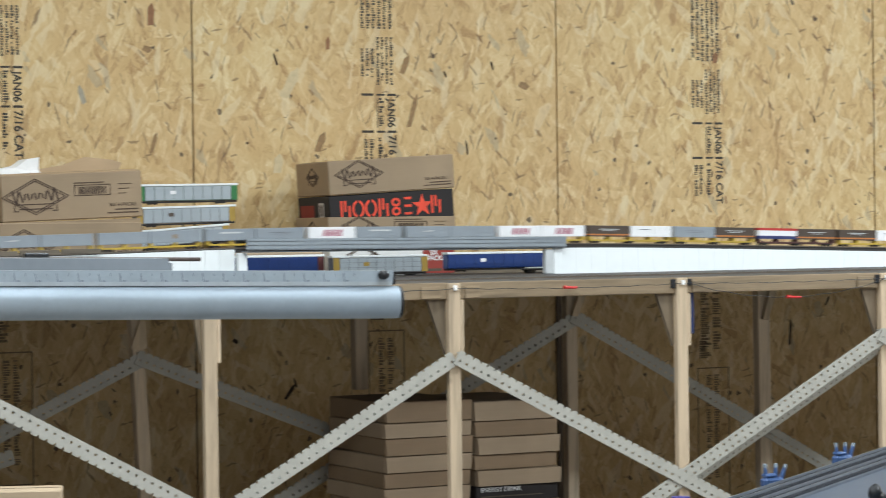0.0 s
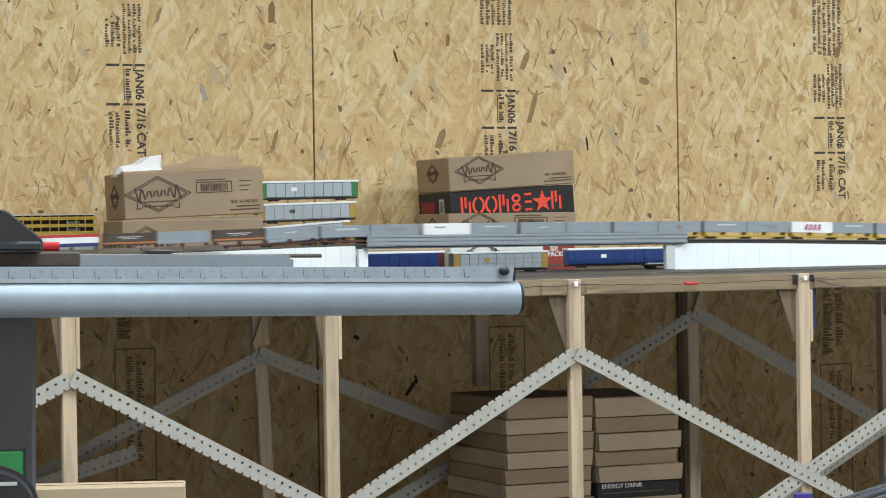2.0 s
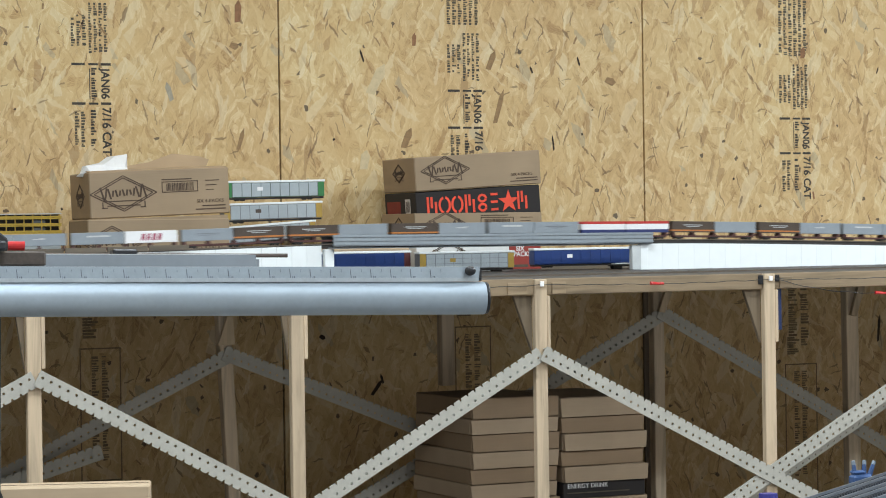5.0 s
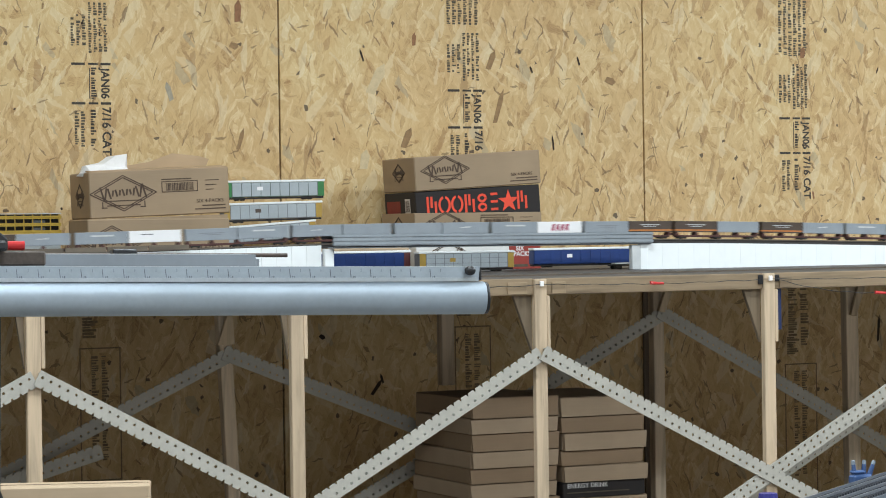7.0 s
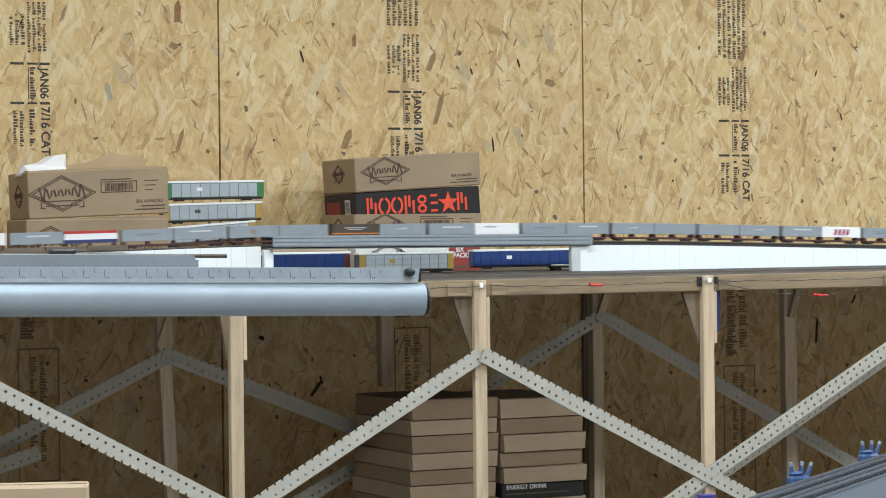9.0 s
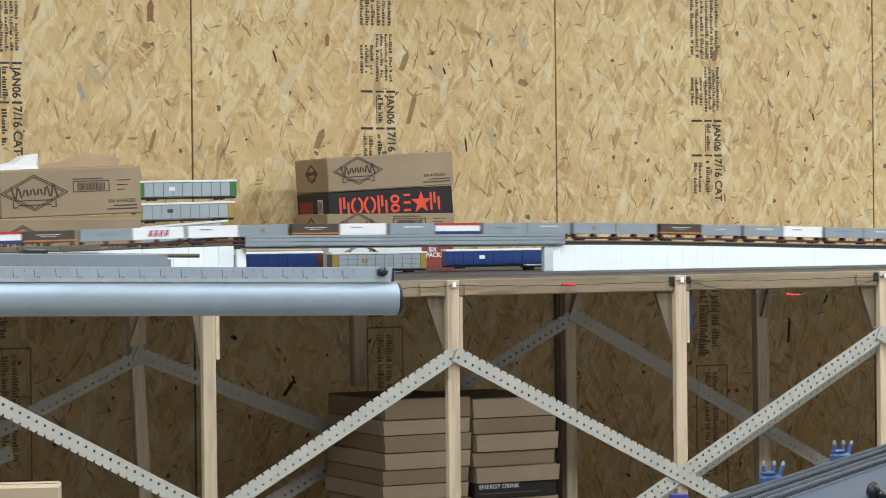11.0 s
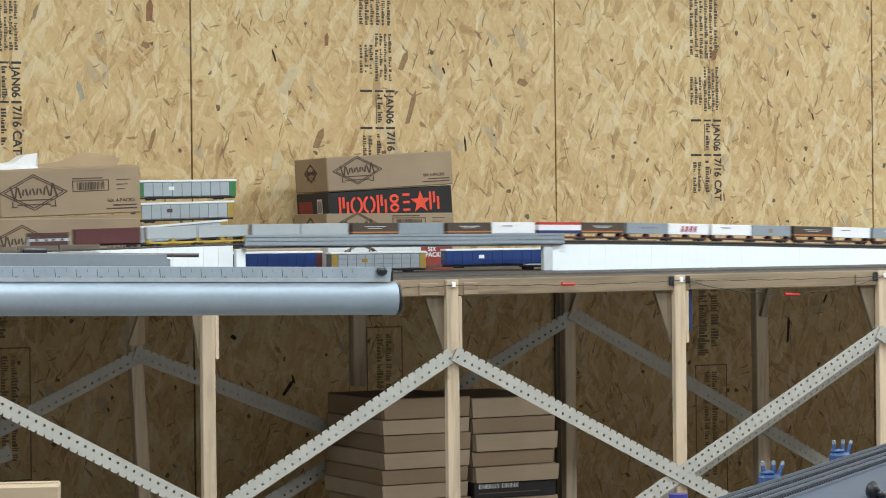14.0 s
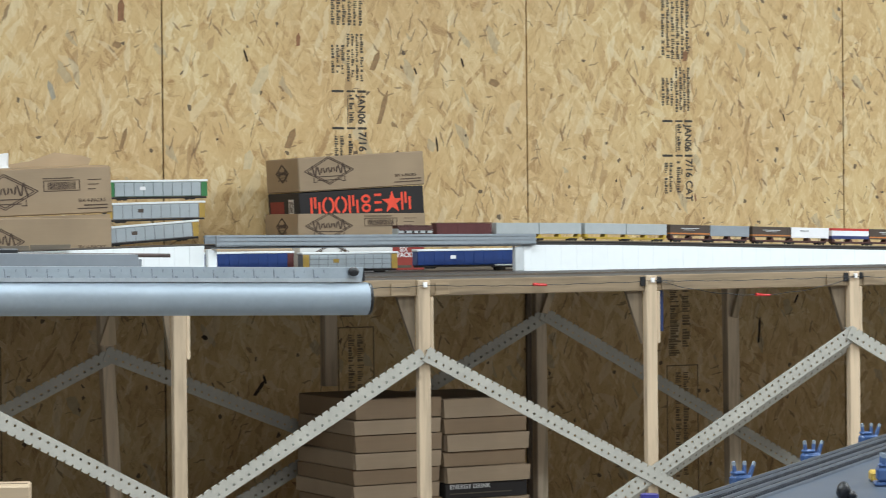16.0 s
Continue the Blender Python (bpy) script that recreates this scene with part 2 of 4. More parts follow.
# ---- the place ----
WALL_Y, TABLE_Z, FRONT_Y = 6.98, 0.926, 5.25
X0, X1 = -8.0, 16.0
wall = thing("wall_north", pose(0, 0, 0), "OSB-sheathed workshop wall with visible sheet joints", "wall", kind="structure")
part("backing", boxm(X0, X1, WALL_Y + .012, WALL_Y + .15, 0, 3.6), BLACK, wall)
SEAMS = [X0, -5.86, -4.63, -3.41, -2.19, -.97, .25, 1.483, 2.705, 3.927, 5.148, 6.37, 7.59, 8.81, 10.03, 11.25, 12.47, 13.69, X1]
for a, b in zip(SEAMS, SEAMS[1:]):
    sheet = part("osb_sheet", boxm(a + .0028, b - .0028, WALL_Y, WALL_Y + .011, 0, 2.44), OSB, wall)
    part("osb_sheet", boxm(a + .0028, b - .0028, WALL_Y, WALL_Y + .011, 2.444, 3.6), OSB, wall)
tagged(part("floor", boxm(X0, X1, -5, WALL_Y + .15, -.1, 0), CONCRETE, None), "grey concrete workshop floor", "floor", kind="structure")
tagged(part("ceiling", boxm(X0, X1, -5, WALL_Y + .15, 3.6, 3.7), CEIL, None), "white metal workshop ceiling", "ceiling", kind="structure")
south = thing("wall_south", pose(0, 0, 0), "OSB wall with a wide doorway behind the camera", "wall", kind="structure")
part("wall_panel", boxm(X0, OPEN_X0, -5.15, -5, 0, 3.6), OSB, south)
part("wall_panel", boxm(OPEN_X1, X1, -5.15, -5, 0, 3.6), OSB, south)
part("lintel", boxm(OPEN_X0, OPEN_X1, -5.15, -5, OPEN_Z1, 3.6), OSB, south)
tagged(part("wall_west", boxm(X0 - .15, X0, -5.15, WALL_Y + .15, 0, 3.6), OSB, None), "OSB end wall", "wall", kind="structure")
tagged(part("wall_east", boxm(X1, X1 + .15, -5.15, WALL_Y + .15, 0, 3.6), OSB, None), "OSB end wall", "wall", kind="structure")

# ---- the railway table ----
WHITE_CLIP = plain("white_plastic_clip", (0.85, 0.85, 0.85), 0.4)
LEG_X = [1.468 + .606 * k for k in range(-4, 0)] + [1.468, 2.067, 2.673, 3.293, 3.899] + [3.899 + .606 * k for k in range(1, 5)]
table = thing("train_table", pose(0, 0, 0), "long pine-framed model railway table with perforated steel bracing", "table")
part("tabletop", boxm(X0 + .05, X1 - .05, FRONT_Y + .012, WALL_Y - .004, TABLE_Z - .006, TABLE_Z, .001), TABLE_TOP, table)
for k, x in enumerate(LEG_X):
    part("leg", boxm(x - .0155, x + .0155, 5.244, 5.2615, 0, TABLE_Z + .0015, .0015), PINE, table)
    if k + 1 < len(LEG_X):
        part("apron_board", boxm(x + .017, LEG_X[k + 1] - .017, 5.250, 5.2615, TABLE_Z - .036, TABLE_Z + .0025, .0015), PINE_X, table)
# x at half height, half width, lower end, and how far the foot stands off to the side
REAR_LEGS = [(-.31, .017, 0, 0), (.32, .017, 0, 0), (.95, .017, 0, 0), (1.58, .017, 0, 0), (2.2195, .017, 0, .022), (2.827, .019, .632, 0),
             (3.4665, .017, 0, 0), (4.102, .0205, 0, .004), (4.73, .017, 0, 0), (5.36, .017, 0, 0), (5.99, .017, 0, 0)]
for x, hw, z0, off in REAR_LEGS:
    bm = prism([(x - hw + off, z0), (x + hw + off, z0), (x + hw - off, TABLE_Z - .012), (x - hw - off, TABLE_Z - .012)], 6.09, 6.12)
    bmesh.ops.bevel(bm, geom=bm.edges[:], offset=.002, segments=1, affect="EDGES")
    part("rear_leg", bm, PINE_REAR, table)


def angle_bar(x0, z0, x1, z1, y, notch="top", lip=False, width=.036, pitch=.0208):
    """A perforated steel angle from its left to its right end. The face looks into the room, with one row of holes and a
    notched edge, or two rows; the second flange runs back, or slants back below the face where lip is set."""
    ln = math.hypot(x1 - x0, z1 - z0)
    n = int(ln / pitch)
    bm = bmesh.new()
    r, hw, cut = .0033, width / 2, .0056

    def cell(cx, z_low, z_high, off, put, r_z=None):
        cz, hh = (z_low + z_high) / 2 + off, (z_high - z_low) / 2
        inner, outer = [], []
        for k in range(8):
            a = k * math.pi / 4
            inner.append(bm.verts.new(put(cx + r * math.cos(a), cz + (r_z or r) * math.sin(a))))
            ox, oz = round(math.cos(a) * 1.2), round(math.sin(a) * 1.2)
            outer.append(bm.verts.new(put(cx + ox * pitch / 2, (z_low + z_high) / 2 + oz * hh)))
        return [bm.faces.new((inner[k], outer[k], outer[(k + 1) % 8], inner[(k + 1) % 8])) for k in range(8)]

    flat = lambda x, z: (x, 0, z)
    for i in range(n):
        cx = (i + .5) * pitch
        if notch == "none":
            cell(cx, 0, hw, 0, flat)
            cell(cx, -hw, 0, 0, flat)
            continue
        sg = 1 if notch == "top" else -1
        za, zb = (-hw, hw - cut) if sg > 0 else (-hw + cut, hw)
        cell(cx, za, zb, -sg * .002, flat)
        # the edge is slit between the holes
        e, m = sg * hw, sg * (hw - cut)
        bm.faces.new([bm.verts.new((cx + dx, 0, z)) for dx, z in ((-pitch / 2 + .0031, e), (pitch / 2 - .0031, e), (pitch / 2 - .0014, m), (-pitch / 2 + .0014, m))])
    bmesh.ops.remove_doubles(bm, verts=bm.verts[:], dist=1e-5)
    g = bmesh.ops.extrude_face_region(bm, geom=bm.faces[:])
    bmesh.ops.translate(bm, verts=[v for v in g["geom"] if isinstance(v, bmesh.types.BMVert)], vec=(0, .0022, 0))
    if lip:
        slant = lambda x, w: (x, .0003 + .026 * w, -hw - .0002 - .026 * w)
        sheet = []
        for i in range(n):
            sheet += cell((i + .5) * pitch, 0, 1, 0, slant, .13)
        g = bmesh.ops.extrude_face_region(bm, geom=sheet)
        bmesh.ops.translate(bm, verts=[v for v in g["geom"] if isinstance(v, bmesh.types.BMVert)], vec=(0, .0014, .0014))
    else:
        z = hw - cut - .003 if z1 < z0 else -hw + cut
        box_bm(bm, 0, n * pitch, .0024, .030, z, z + .0022)
    bmesh.ops.recalc_face_normals(bm, faces=bm.faces[:])
    bmesh.ops.transform(bm, matrix=Matrix.Translation((x0, y, z0)) @ Matrix.Rotation(-math.atan2(z1 - z0, x1 - x0), 4, "Y"), verts=bm.verts[:])
    return bm


YF, YR = 5.238, 6.084
FRONT_BARS = [(.855, .43, 1.472, .744, "bottom", False), (1.472, .744, 2.16, .372, "bottom", False), (1.96, .358, 2.684, .7637, "top", False),
              (2.672, .757, 3.50, .333, "top", False), (3.05, .317, 3.906, .7815, "none", True), (3.874, .775, 4.66, .36, "top", False)]
for i, (a, b, c, d, edge, lip) in enumerate(FRONT_BARS):
    part("brace_bar", angle_bar(a, b, c, d, YF - .004 * (i % 2), edge, lip), STEEL, table)
REAR_BARS = [(1.45, .378, 2.222, .738), (2.196, .740, 2.80, .498), (2.50, 0.310, 3.488, 0.810), (3.462, .812, 4.50, .247), (1.56, .425, 1.876, .513)]
for i, (a, b, c, d) in enumerate(REAR_BARS):
    part("brace_bar", angle_bar(a, b, c, d, YR - (.04 if i == 4 else .004 * (i % 2)), width=.038), STEEL, table)
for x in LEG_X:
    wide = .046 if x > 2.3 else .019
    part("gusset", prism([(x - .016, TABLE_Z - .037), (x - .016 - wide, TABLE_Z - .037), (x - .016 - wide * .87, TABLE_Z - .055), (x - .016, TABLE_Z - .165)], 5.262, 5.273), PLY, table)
part("gusset", prism([(2.179, .760), (2.224, .760), (2.219, .835), (2.216, .913), (2.206, .913), (2.206, .835)], 6.076, 6.087), PLY_REAR, table)
for x, z in ((3.456, .812), (4.082, .785)):
    part("strut", prism([(x, z), (x + .018, z - .004), (x + .064, .913), (x + .040, .913)], 6.070, 6.082), PLY_REAR, table)
    part("strut", prism([(x + .026, z + .004), (x + .042, z + .002), (x + .086, .913), (x + .066, .913)], 6.124, 6.135), DARK_STRIP, table)
for x in LEG_X:
    part("cleat", boxm(x + .0165, x + .0255, 5.2465, 5.262, .762, TABLE_Z - .038, .001), PINE, table)
    part("bracket", boxm(x - .004, x + .005, 5.2375, 5.2435, TABLE_Z - .016, TABLE_Z - .004, .001), WHITE_CLIP, table, "small white cable bracket")
for x in LEG_X[7:]:
    part("plate", boxm(x - .030, x - .0165, 5.2462, 5.2498, TABLE_Z - .024, TABLE_Z - .002, .0008), BLACK, table, "dark steel joint plate")
    part("plate", boxm(x + .0167, x + .029, 5.2462, 5.2498, TABLE_Z - .018, TABLE_Z - .002, .0008), BLACK, table, "dark steel joint plate")
for k, x in enumerate(LEG_X):
    part("splice_block", boxm(x + .030, x + .066, 5.2455, 5.2495, TABLE_Z - .034, TABLE_Z - .006, .001), PINE_X, table)
    if k % 2 == 0:
        part("splice_block", boxm(x - .085, x - .035, 5.2455, 5.2495, TABLE_Z - .034, TABLE_Z - .006, .001), PINE_X, table)


# ---- printing on the sheets ----
def letters(text, size, material, parent, m, name="lettering", squeeze=1.0, bold=0.0):
    cu = bpy.data.curves.new("lettering", "FONT")
    cu.body, cu.size, cu.extrude, cu.offset = text, size, 0.0003, bold
    tmp = new("lettering", cu)
    dg = bpy.context.evaluated_depsgraph_get()
    me = bpy.data.meshes.new_from_object(tmp.evaluated_get(dg))
    bpy.data.objects.remove(tmp)
    me.transform(m @ Matrix.Diagonal((squeeze, 1, 1, 1)))
    me.materials.clear()
    me.materials.append(material)
    return part(name, me, material, parent)


def stamp_bars(bm, x0, x1, z0, z1, y, rows, rng):
    """Unreadable rows of small print that run down the sheet."""
    for k in range(rows):
        xa = x0 + (x1 - x0) * k / rows
        w = (x1 - x0) / rows * .72
        z = z1
        while z > z0 + .004:
            ln = rng.uniform(.003, .008)
            if rng.random() < .93:
                box_bm(bm, xa, xa + w * rng.uniform(.45, 1), y - .0006, y, max(z0, z - ln), z)
            z -= ln + rng.uniform(.0012, .0032)


def sheet_print(x, zrule):
    """One column of the maker's print: x is its left side, zrule the upper of its two rules."""
    rng = random.Random(int(x * 100))
    y = WALL_Y - .0002
    bm = bmesh.new()
    for z in (zrule, zrule - .112):
        box_bm(bm, x, x + .040, y - .0006, y, z - .0035, z + .0035)
        box_bm(bm, x + .050, x + .078, y - .0006, y, z - .003, z + .003)
        box_bm(bm, x + .086, x + .116, y - .0006, y, z - .0035, z + .0035)
    box_bm(bm, x + .052, x + .0545, y - .0006, y, zrule - .1, zrule - .012)
    stamp_bars(bm, x + .058, x + .082, zrule - .10, zrule - .01, y, 1, rng)
    stamp_bars(bm, x + .055, x + .078, zrule - .235, zrule - .13, y, 1, rng)
    part("print", bm, INK, wall)
    bm = bmesh.new()
    stamp_bars(bm, x + .008, x + .045, zrule - .235, zrule - .135, y, 2, rng)
    stamp_bars(bm, x, x + .05, zrule + .05, zrule + .14, y, 3, rng)
    stamp_bars(bm, x + .052, x + .112, zrule + .03, zrule + .175, y, 4, rng)
    stamp_bars(bm, x, x + .112, zrule + .20, zrule + .42, y, 6, rng)
    part("print", bm, INK_PALE, wall)
    down = lambda xx, zz: Matrix.Translation((xx, y - .0003, zz)) @ Matrix.Rotation(radians(90), 4, "Y") @ Matrix.Rotation(radians(90), 4, "X")
    letters("JAN06", .034, INK, wall, down(x + .088, zrule - .012), "print", .95, .0009)
    letters("7/16 CAT", .036, INK, wall, down(x + .090, zrule - .122), "print", .95, .0009)


for px, pz in ((2.075, 1.528), (3.250, 1.464), (4.428, 1.386)):
    sheet_print(px, pz)
for px, za, zb in ((2.086, .747, .345), (3.262, .775, .50), (4.436, .62, .18)):
    rng = random.Random(int(px * 10))
    bm = bmesh.new()
    y = WALL_Y - .0002
    for xa, xb in ((px, px + .004), (px + .118, px + .122)):
        box_bm(bm, xa, xb, y - .0006, y, zb, za - .03)
    box_bm(bm, px, px + .122, y - .0006, y, zb - .004, zb)
    box_bm(bm, px, px + .122, y - .0006, y, za - .03, za - .026)
    stamp_bars(bm, px + .035, px + .095, zb + .05, za - .05, y, 2, rng)
    stamp_bars(bm, px + .01, px + .075, za, za + .06, y, 1, rng)
    part("print", bm, INK_LOW, wall)
bm = bmesh.new()
stamp_bars(bm, 4.452, 4.545, .65, .86, WALL_Y - .0002, 2, random.Random(5))
part("print", bm, INK_LOW, wall)


# ---- cartons ----
def carton(m, w, d, h, label, open_top=False, material=CARD, lip=0.0):
    """A carton whose front left bottom corner is its origin; the front faces -y."""
    c = thing("carton", m, label, "box")
    t = .004
    if open_top:
        part("front_wall", boxm(0, w, 0, t, 0, h, .001), material, c)
        part("back_wall", boxm(0, w, d - t, d, 0, h, .001), material, c)
        part("side_wall", boxm(0, t, t + .0004, d - t - .0004, 0, h, .001), material, c)
        part("side_wall", boxm(w - t, w, t + .0004, d - t - .0004, 0, h, .001), material, c)
        part("bottom", boxm(t, w - t, t, d - t, .0005, t), material, c)
    else:
        part("body", boxm(0, w, 0, d, 0, h, .003), material, c)
        part("flap_joint", boxm(.004, w - .004, d / 2 - .0015, d / 2 + .0015, h - .001, h + .0006), BOX_INK, c)
    return c


def diamond_logo(parent, x, z, s, y=-.0007, material=None):
    """The maker's diamond with a ribbon, as plain shapes."""
    material = material or BOX_INK
    bm = bmesh.new()
    for k in (1.0, .88):
        pts = [(x - s * 1.9 * k, z), (x, z + s * k), (x + s * 1.9 * k, z), (x, z - s * k)]
        for (ax, az), (bx, bz) in zip(pts, pts[1:] + pts[:1]):
            ln = math.hypot(bx - ax, bz - az)
            mm = Matrix.Translation(((ax + bx) / 2, y, (az + bz) / 2)) @ Matrix.Rotation(-math.atan2(bz - az, bx - ax), 4, "Y")
            box_bm(bm, -ln / 2, ln / 2, -.0004, .0006, -s * .028, s * .028, mm)
    # the wordmark, abstracted to slanted strokes of uneven height
    for k in range(13):
        cx = x + s * (-1.2 + .2 * k)
        cz = z + s * .04 + (cx - x) * .05
        rh = s * (.42, .34, .30, .17, .20, .15, .20, .17, .15, .22, .31, .34, .42)[k]
        mm = Matrix.Translation((cx, y, cz)) @ Matrix.Rotation(radians(9 if k % 2 else -16), 4, "Y")
        box_bm(bm, -s * .05, s * .05, -.0005, .0006, -rh, rh, mm)
    # ribbon below
    for zz, hw in ((-.42, 1.05), (-.68, .95)):
        box_bm(bm, x - s * hw, x + s * hw, y - .0004, y + .0004, z + s * zz - s * .03, z + s * zz + s * .03)
    for sg in (-1, 1):
        box_bm(bm, x + sg * s * 1.1 - s * .16, x + sg * s * 1.1 + s * .16, y - .0004, y + .0004, z - s * .82, z - s * .76)
        box_bm(bm, x + sg * s * 1.2 - s * .03, x + sg * s * 1.2 + s * .03, y - .0004, y + .0004, z - s * .8, z - s * .45)
    return part("emblem_print", bm, material, parent, "dark brown printed diamond emblem")


def carton_print(c, w, h, scale=1.0, barcode=True, fx=.24, fz=.52, tz=.25):
    y = -.0007
    diamond_logo(c, w * fx, h * fz, h * .38 * scale)
    side = diamond_logo(c, -.13, h * .5, h * .26 * scale)
    side.matrix_basis = pose(0, 0, 0, 0, 0, -90)
    bm = bmesh.new()
    if barcode:
        bx, bz, bw, bh = w * .515, h * .50, w * .255, h * .22
        for a in ((bx, bx + bw, bz, bz + .002), (bx, bx + bw, bz + bh, bz + bh + .002), (bx, bx + .002, bz, bz + bh), (bx + bw, bx + bw + .002, bz, bz + bh + .002)):
            box_bm(bm, a[0], a[1], y - .0004, y + .0006, a[2], a[3])
        rng, xx = random.Random(3), bx + .012
        while xx < bx + bw - .012:
            ww = rng.choice((.0008, .0014, .0022))
            box_bm(bm, xx, xx + ww, y - .0004, y + .0006, bz + .004, bz + bh - .003)
            xx += ww + rng.choice((.0012, .002))
        box_bm(bm, bx, bx + bw * .85, y - .0004, y + .0006, bz + bh + .006, bz + bh + .0085)
        for k in range(3):
            box_bm(bm, w * .83, w * (.93 - .02 * k), y - .0004, y + .0006, h * (.72 - .1 * k), h * (.735 - .1 * k))
    for k in range(2):
        box_bm(bm, w * (.80 - .05 * k), w * .97, y - .0004, y + .0006, h * (tz - .08 - .07 * k), h * (tz - .055 - .07 * k))
    part("barcode_print", bm, BOX_INK, c)
    letters("SIX 4-PACKS", min(.0135, h * .11), BOX_INK, c, Matrix.Translation((w * .76, y - .0002, h * tz)) @ Matrix.Rotation(radians(90), 4, "X"), "print")


sx, sy = 1.970, 6.47
low = carton(pose(sx - .018, sy - .03, TABLE_Z, 0, 0, -6), .382, .27, .157, "brown drinks carton with dark printed emblem, on the railway table", material=CARD)
carton_print(low, .382, .145, .8, False, .17, .66, .52)
part("crushed_top", prism([(.003, .155), (.379, .155), (.379, .1665), (.20, .162), (.003, .1575)], .006, .262), CARD, low)
top = carton(pose(sx, sy, TABLE_Z + .158, 0, -2.0, -6), .378, .27, .124, "worn brown drinks carton with loose top flaps and printed emblem", material=CARD)
carton_print(top, .378, .124)
flap = prism([(.0, 0), (.377, 0), (.392, .030), (.365, .040), (.29, .052), (.22, .030), (.13, .020), (.04, .012)], 0, .004)
p = part("flap", flap, CARD_FLAP, top, "torn tan top flap standing up at the back")
p.matrix_basis = pose(0, .262, .118, -14, -.6, 0)
p = part("flap", boxm(.004, .374, 0, .075, 0, .003, .001), CARD_FLAP, top)
p.matrix_basis = pose(0, .002, .1225, 3, 0, 0)
# crumpled packing paper peeping out of the top
PAPER = plain("white_packing_paper", (0.82, 0.82, 0.82), 0.7, vary=0.05)
bm = bmesh.new()
bmesh.ops.create_icosphere(bm, subdivisions=2, radius=.05)
for v in bm.verts:
    k = 1 + .55 * noise.noise(v.co * 34) + .35 * noise.noise(v.co * 80 + Vector((3, 1, 2)))
    peak = 1.35 if v.co.z > 0 else .4
    v.co = Vector((v.co.x * 1.55 * k, v.co.y * .9 * k, max(0, v.co.z) * .62 * k * peak * (1.15 - 5 * abs(v.co.x - .012)) + min(0, v.co.z) * .3))
p = part("packing_paper", bm, PAPER, None)
p.location = (2.045, 6.56, 1.206)
tagged(p, "crumpled white packing paper on the open carton", "paper")

rx, ry, rr = 2.968, 6.60, -3.4
c = carton(pose(rx - .004, ry, TABLE_Z + .078, 0, 0, rr), .394, .27, .087, "open brown drinks carton holding a black tray", True)
carton_print(c, .394, .10, 1.0, True)
LABEL_GREY = plain("grey_label", (0.55, 0.53, 0.50), 0.6)
BLACK_CARD = cardboard_material("black_carton", (0.0189, 0.0155, 0.0155))
NEON = plain("orange_red_print", (0.8, 0.075, 0.035), 0.6, vary=0.08)
tray = thing("drinks_tray", pose(rx + .006, ry + .006, TABLE_Z + .142, 0, -3.2, rr), "black printed drinks tray with orange-red blocks and star", "box")
part("body", boxm(0, .386, 0, .255, 0, .082, .002), BLACK_CARD, tray)


def block_word(parent, x0, z0, h, material):
    """A wordmark with a star, abstracted to stencil bars and broken rings, each a part of its own."""
    y = -.0006
    w, gap, t = h * .60, h * .15, h * .135
    x = x0

    def bar(ax, az, bx, bz):
        ln = math.hypot(bx - ax, bz - az)
        mm = Matrix.Translation(((ax + bx) / 2, y, (az + bz) / 2)) @ Matrix.Rotation(-math.atan2(bz - az, bx - ax), 4, "Y")
        part("wordmark_bar", boxm(-ln / 2, ln / 2, -.0005, .0005, -t / 2, t / 2, m=mm), material, parent, "orange-red stencil bar")

    def arc(cx, cz, rx, rz, a0, a1, n=14):
        turn = [radians(a0 + (a1 - a0) * k / n) for k in range(n + 1)]
        rim = lambda d, angles: [(cx + (rx + d) * math.cos(a), cz + (rz + d) * math.sin(a)) for a in angles]
        bm = bmesh.new()
        out, inn = ([bm.verts.new((px, y - .0004, pz)) for px, pz in rim(d, turn)] for d in (t / 2, -t / 2))
        for k in range(n):
            bm.faces.new((out[k], out[k + 1], inn[k + 1], inn[k]))
        bmesh.ops.recalc_face_normals(bm, faces=bm.faces[:])
        part("wordmark_arc", bm, material, parent, "orange-red stencil arc")

    mid = z0 + h / 2
    for s in ("posts", "ring", "ring", "posts", "beads", "rungs", "star", "posts"):
        if s == "posts":
            bar(x + t / 2, z0, x + t / 2, z0 + h)
            bar(x + w * .48, z0 + h * .38, x + w * .48, z0 + h)
            bar(x + w * .88, z0, x + w * .88, z0 + h * .72)
        elif s == "ring":
            arc(x + w * .5, mid, w * .5, h * .42, 102, 258)
            arc(x + w * .5, mid, w * .5, h * .42, -78, 78)
        elif s == "beads":
            arc(x + w * .5, z0 + h * .74, w * .36, h * .18, 0, 350)
            arc(x + w * .5, z0 + h * .24, w * .36, h * .18, 0, 350)
        elif s == "rungs":
            for k in (.08, .5, .92):
                bar(x + w * .1, z0 + h * k, x + w * .8, z0 + h * k)
        else:
            cx, cz = x + w * .62, z0 + h * .46
            bm = bmesh.new()
            ring = []
            for j in range(10):
                rad = h * (.66 if j % 2 == 0 else .26)
                a = math.pi / 2 + j * math.pi / 5
                ring.append(bm.verts.new((cx + rad * math.cos(a), y - .0006, cz + rad * math.sin(a))))
            ctr = bm.verts.new((cx, y - .0006, cz))
            for j in range(10):
                bm.faces.new((ctr, ring[j], ring[(j + 1) % 10]))
            bmesh.ops.recalc_face_normals(bm, faces=bm.faces[:])
            part("star", bm, material, parent, "orange-red printed star")
            x += w * .25
        x += w + gap


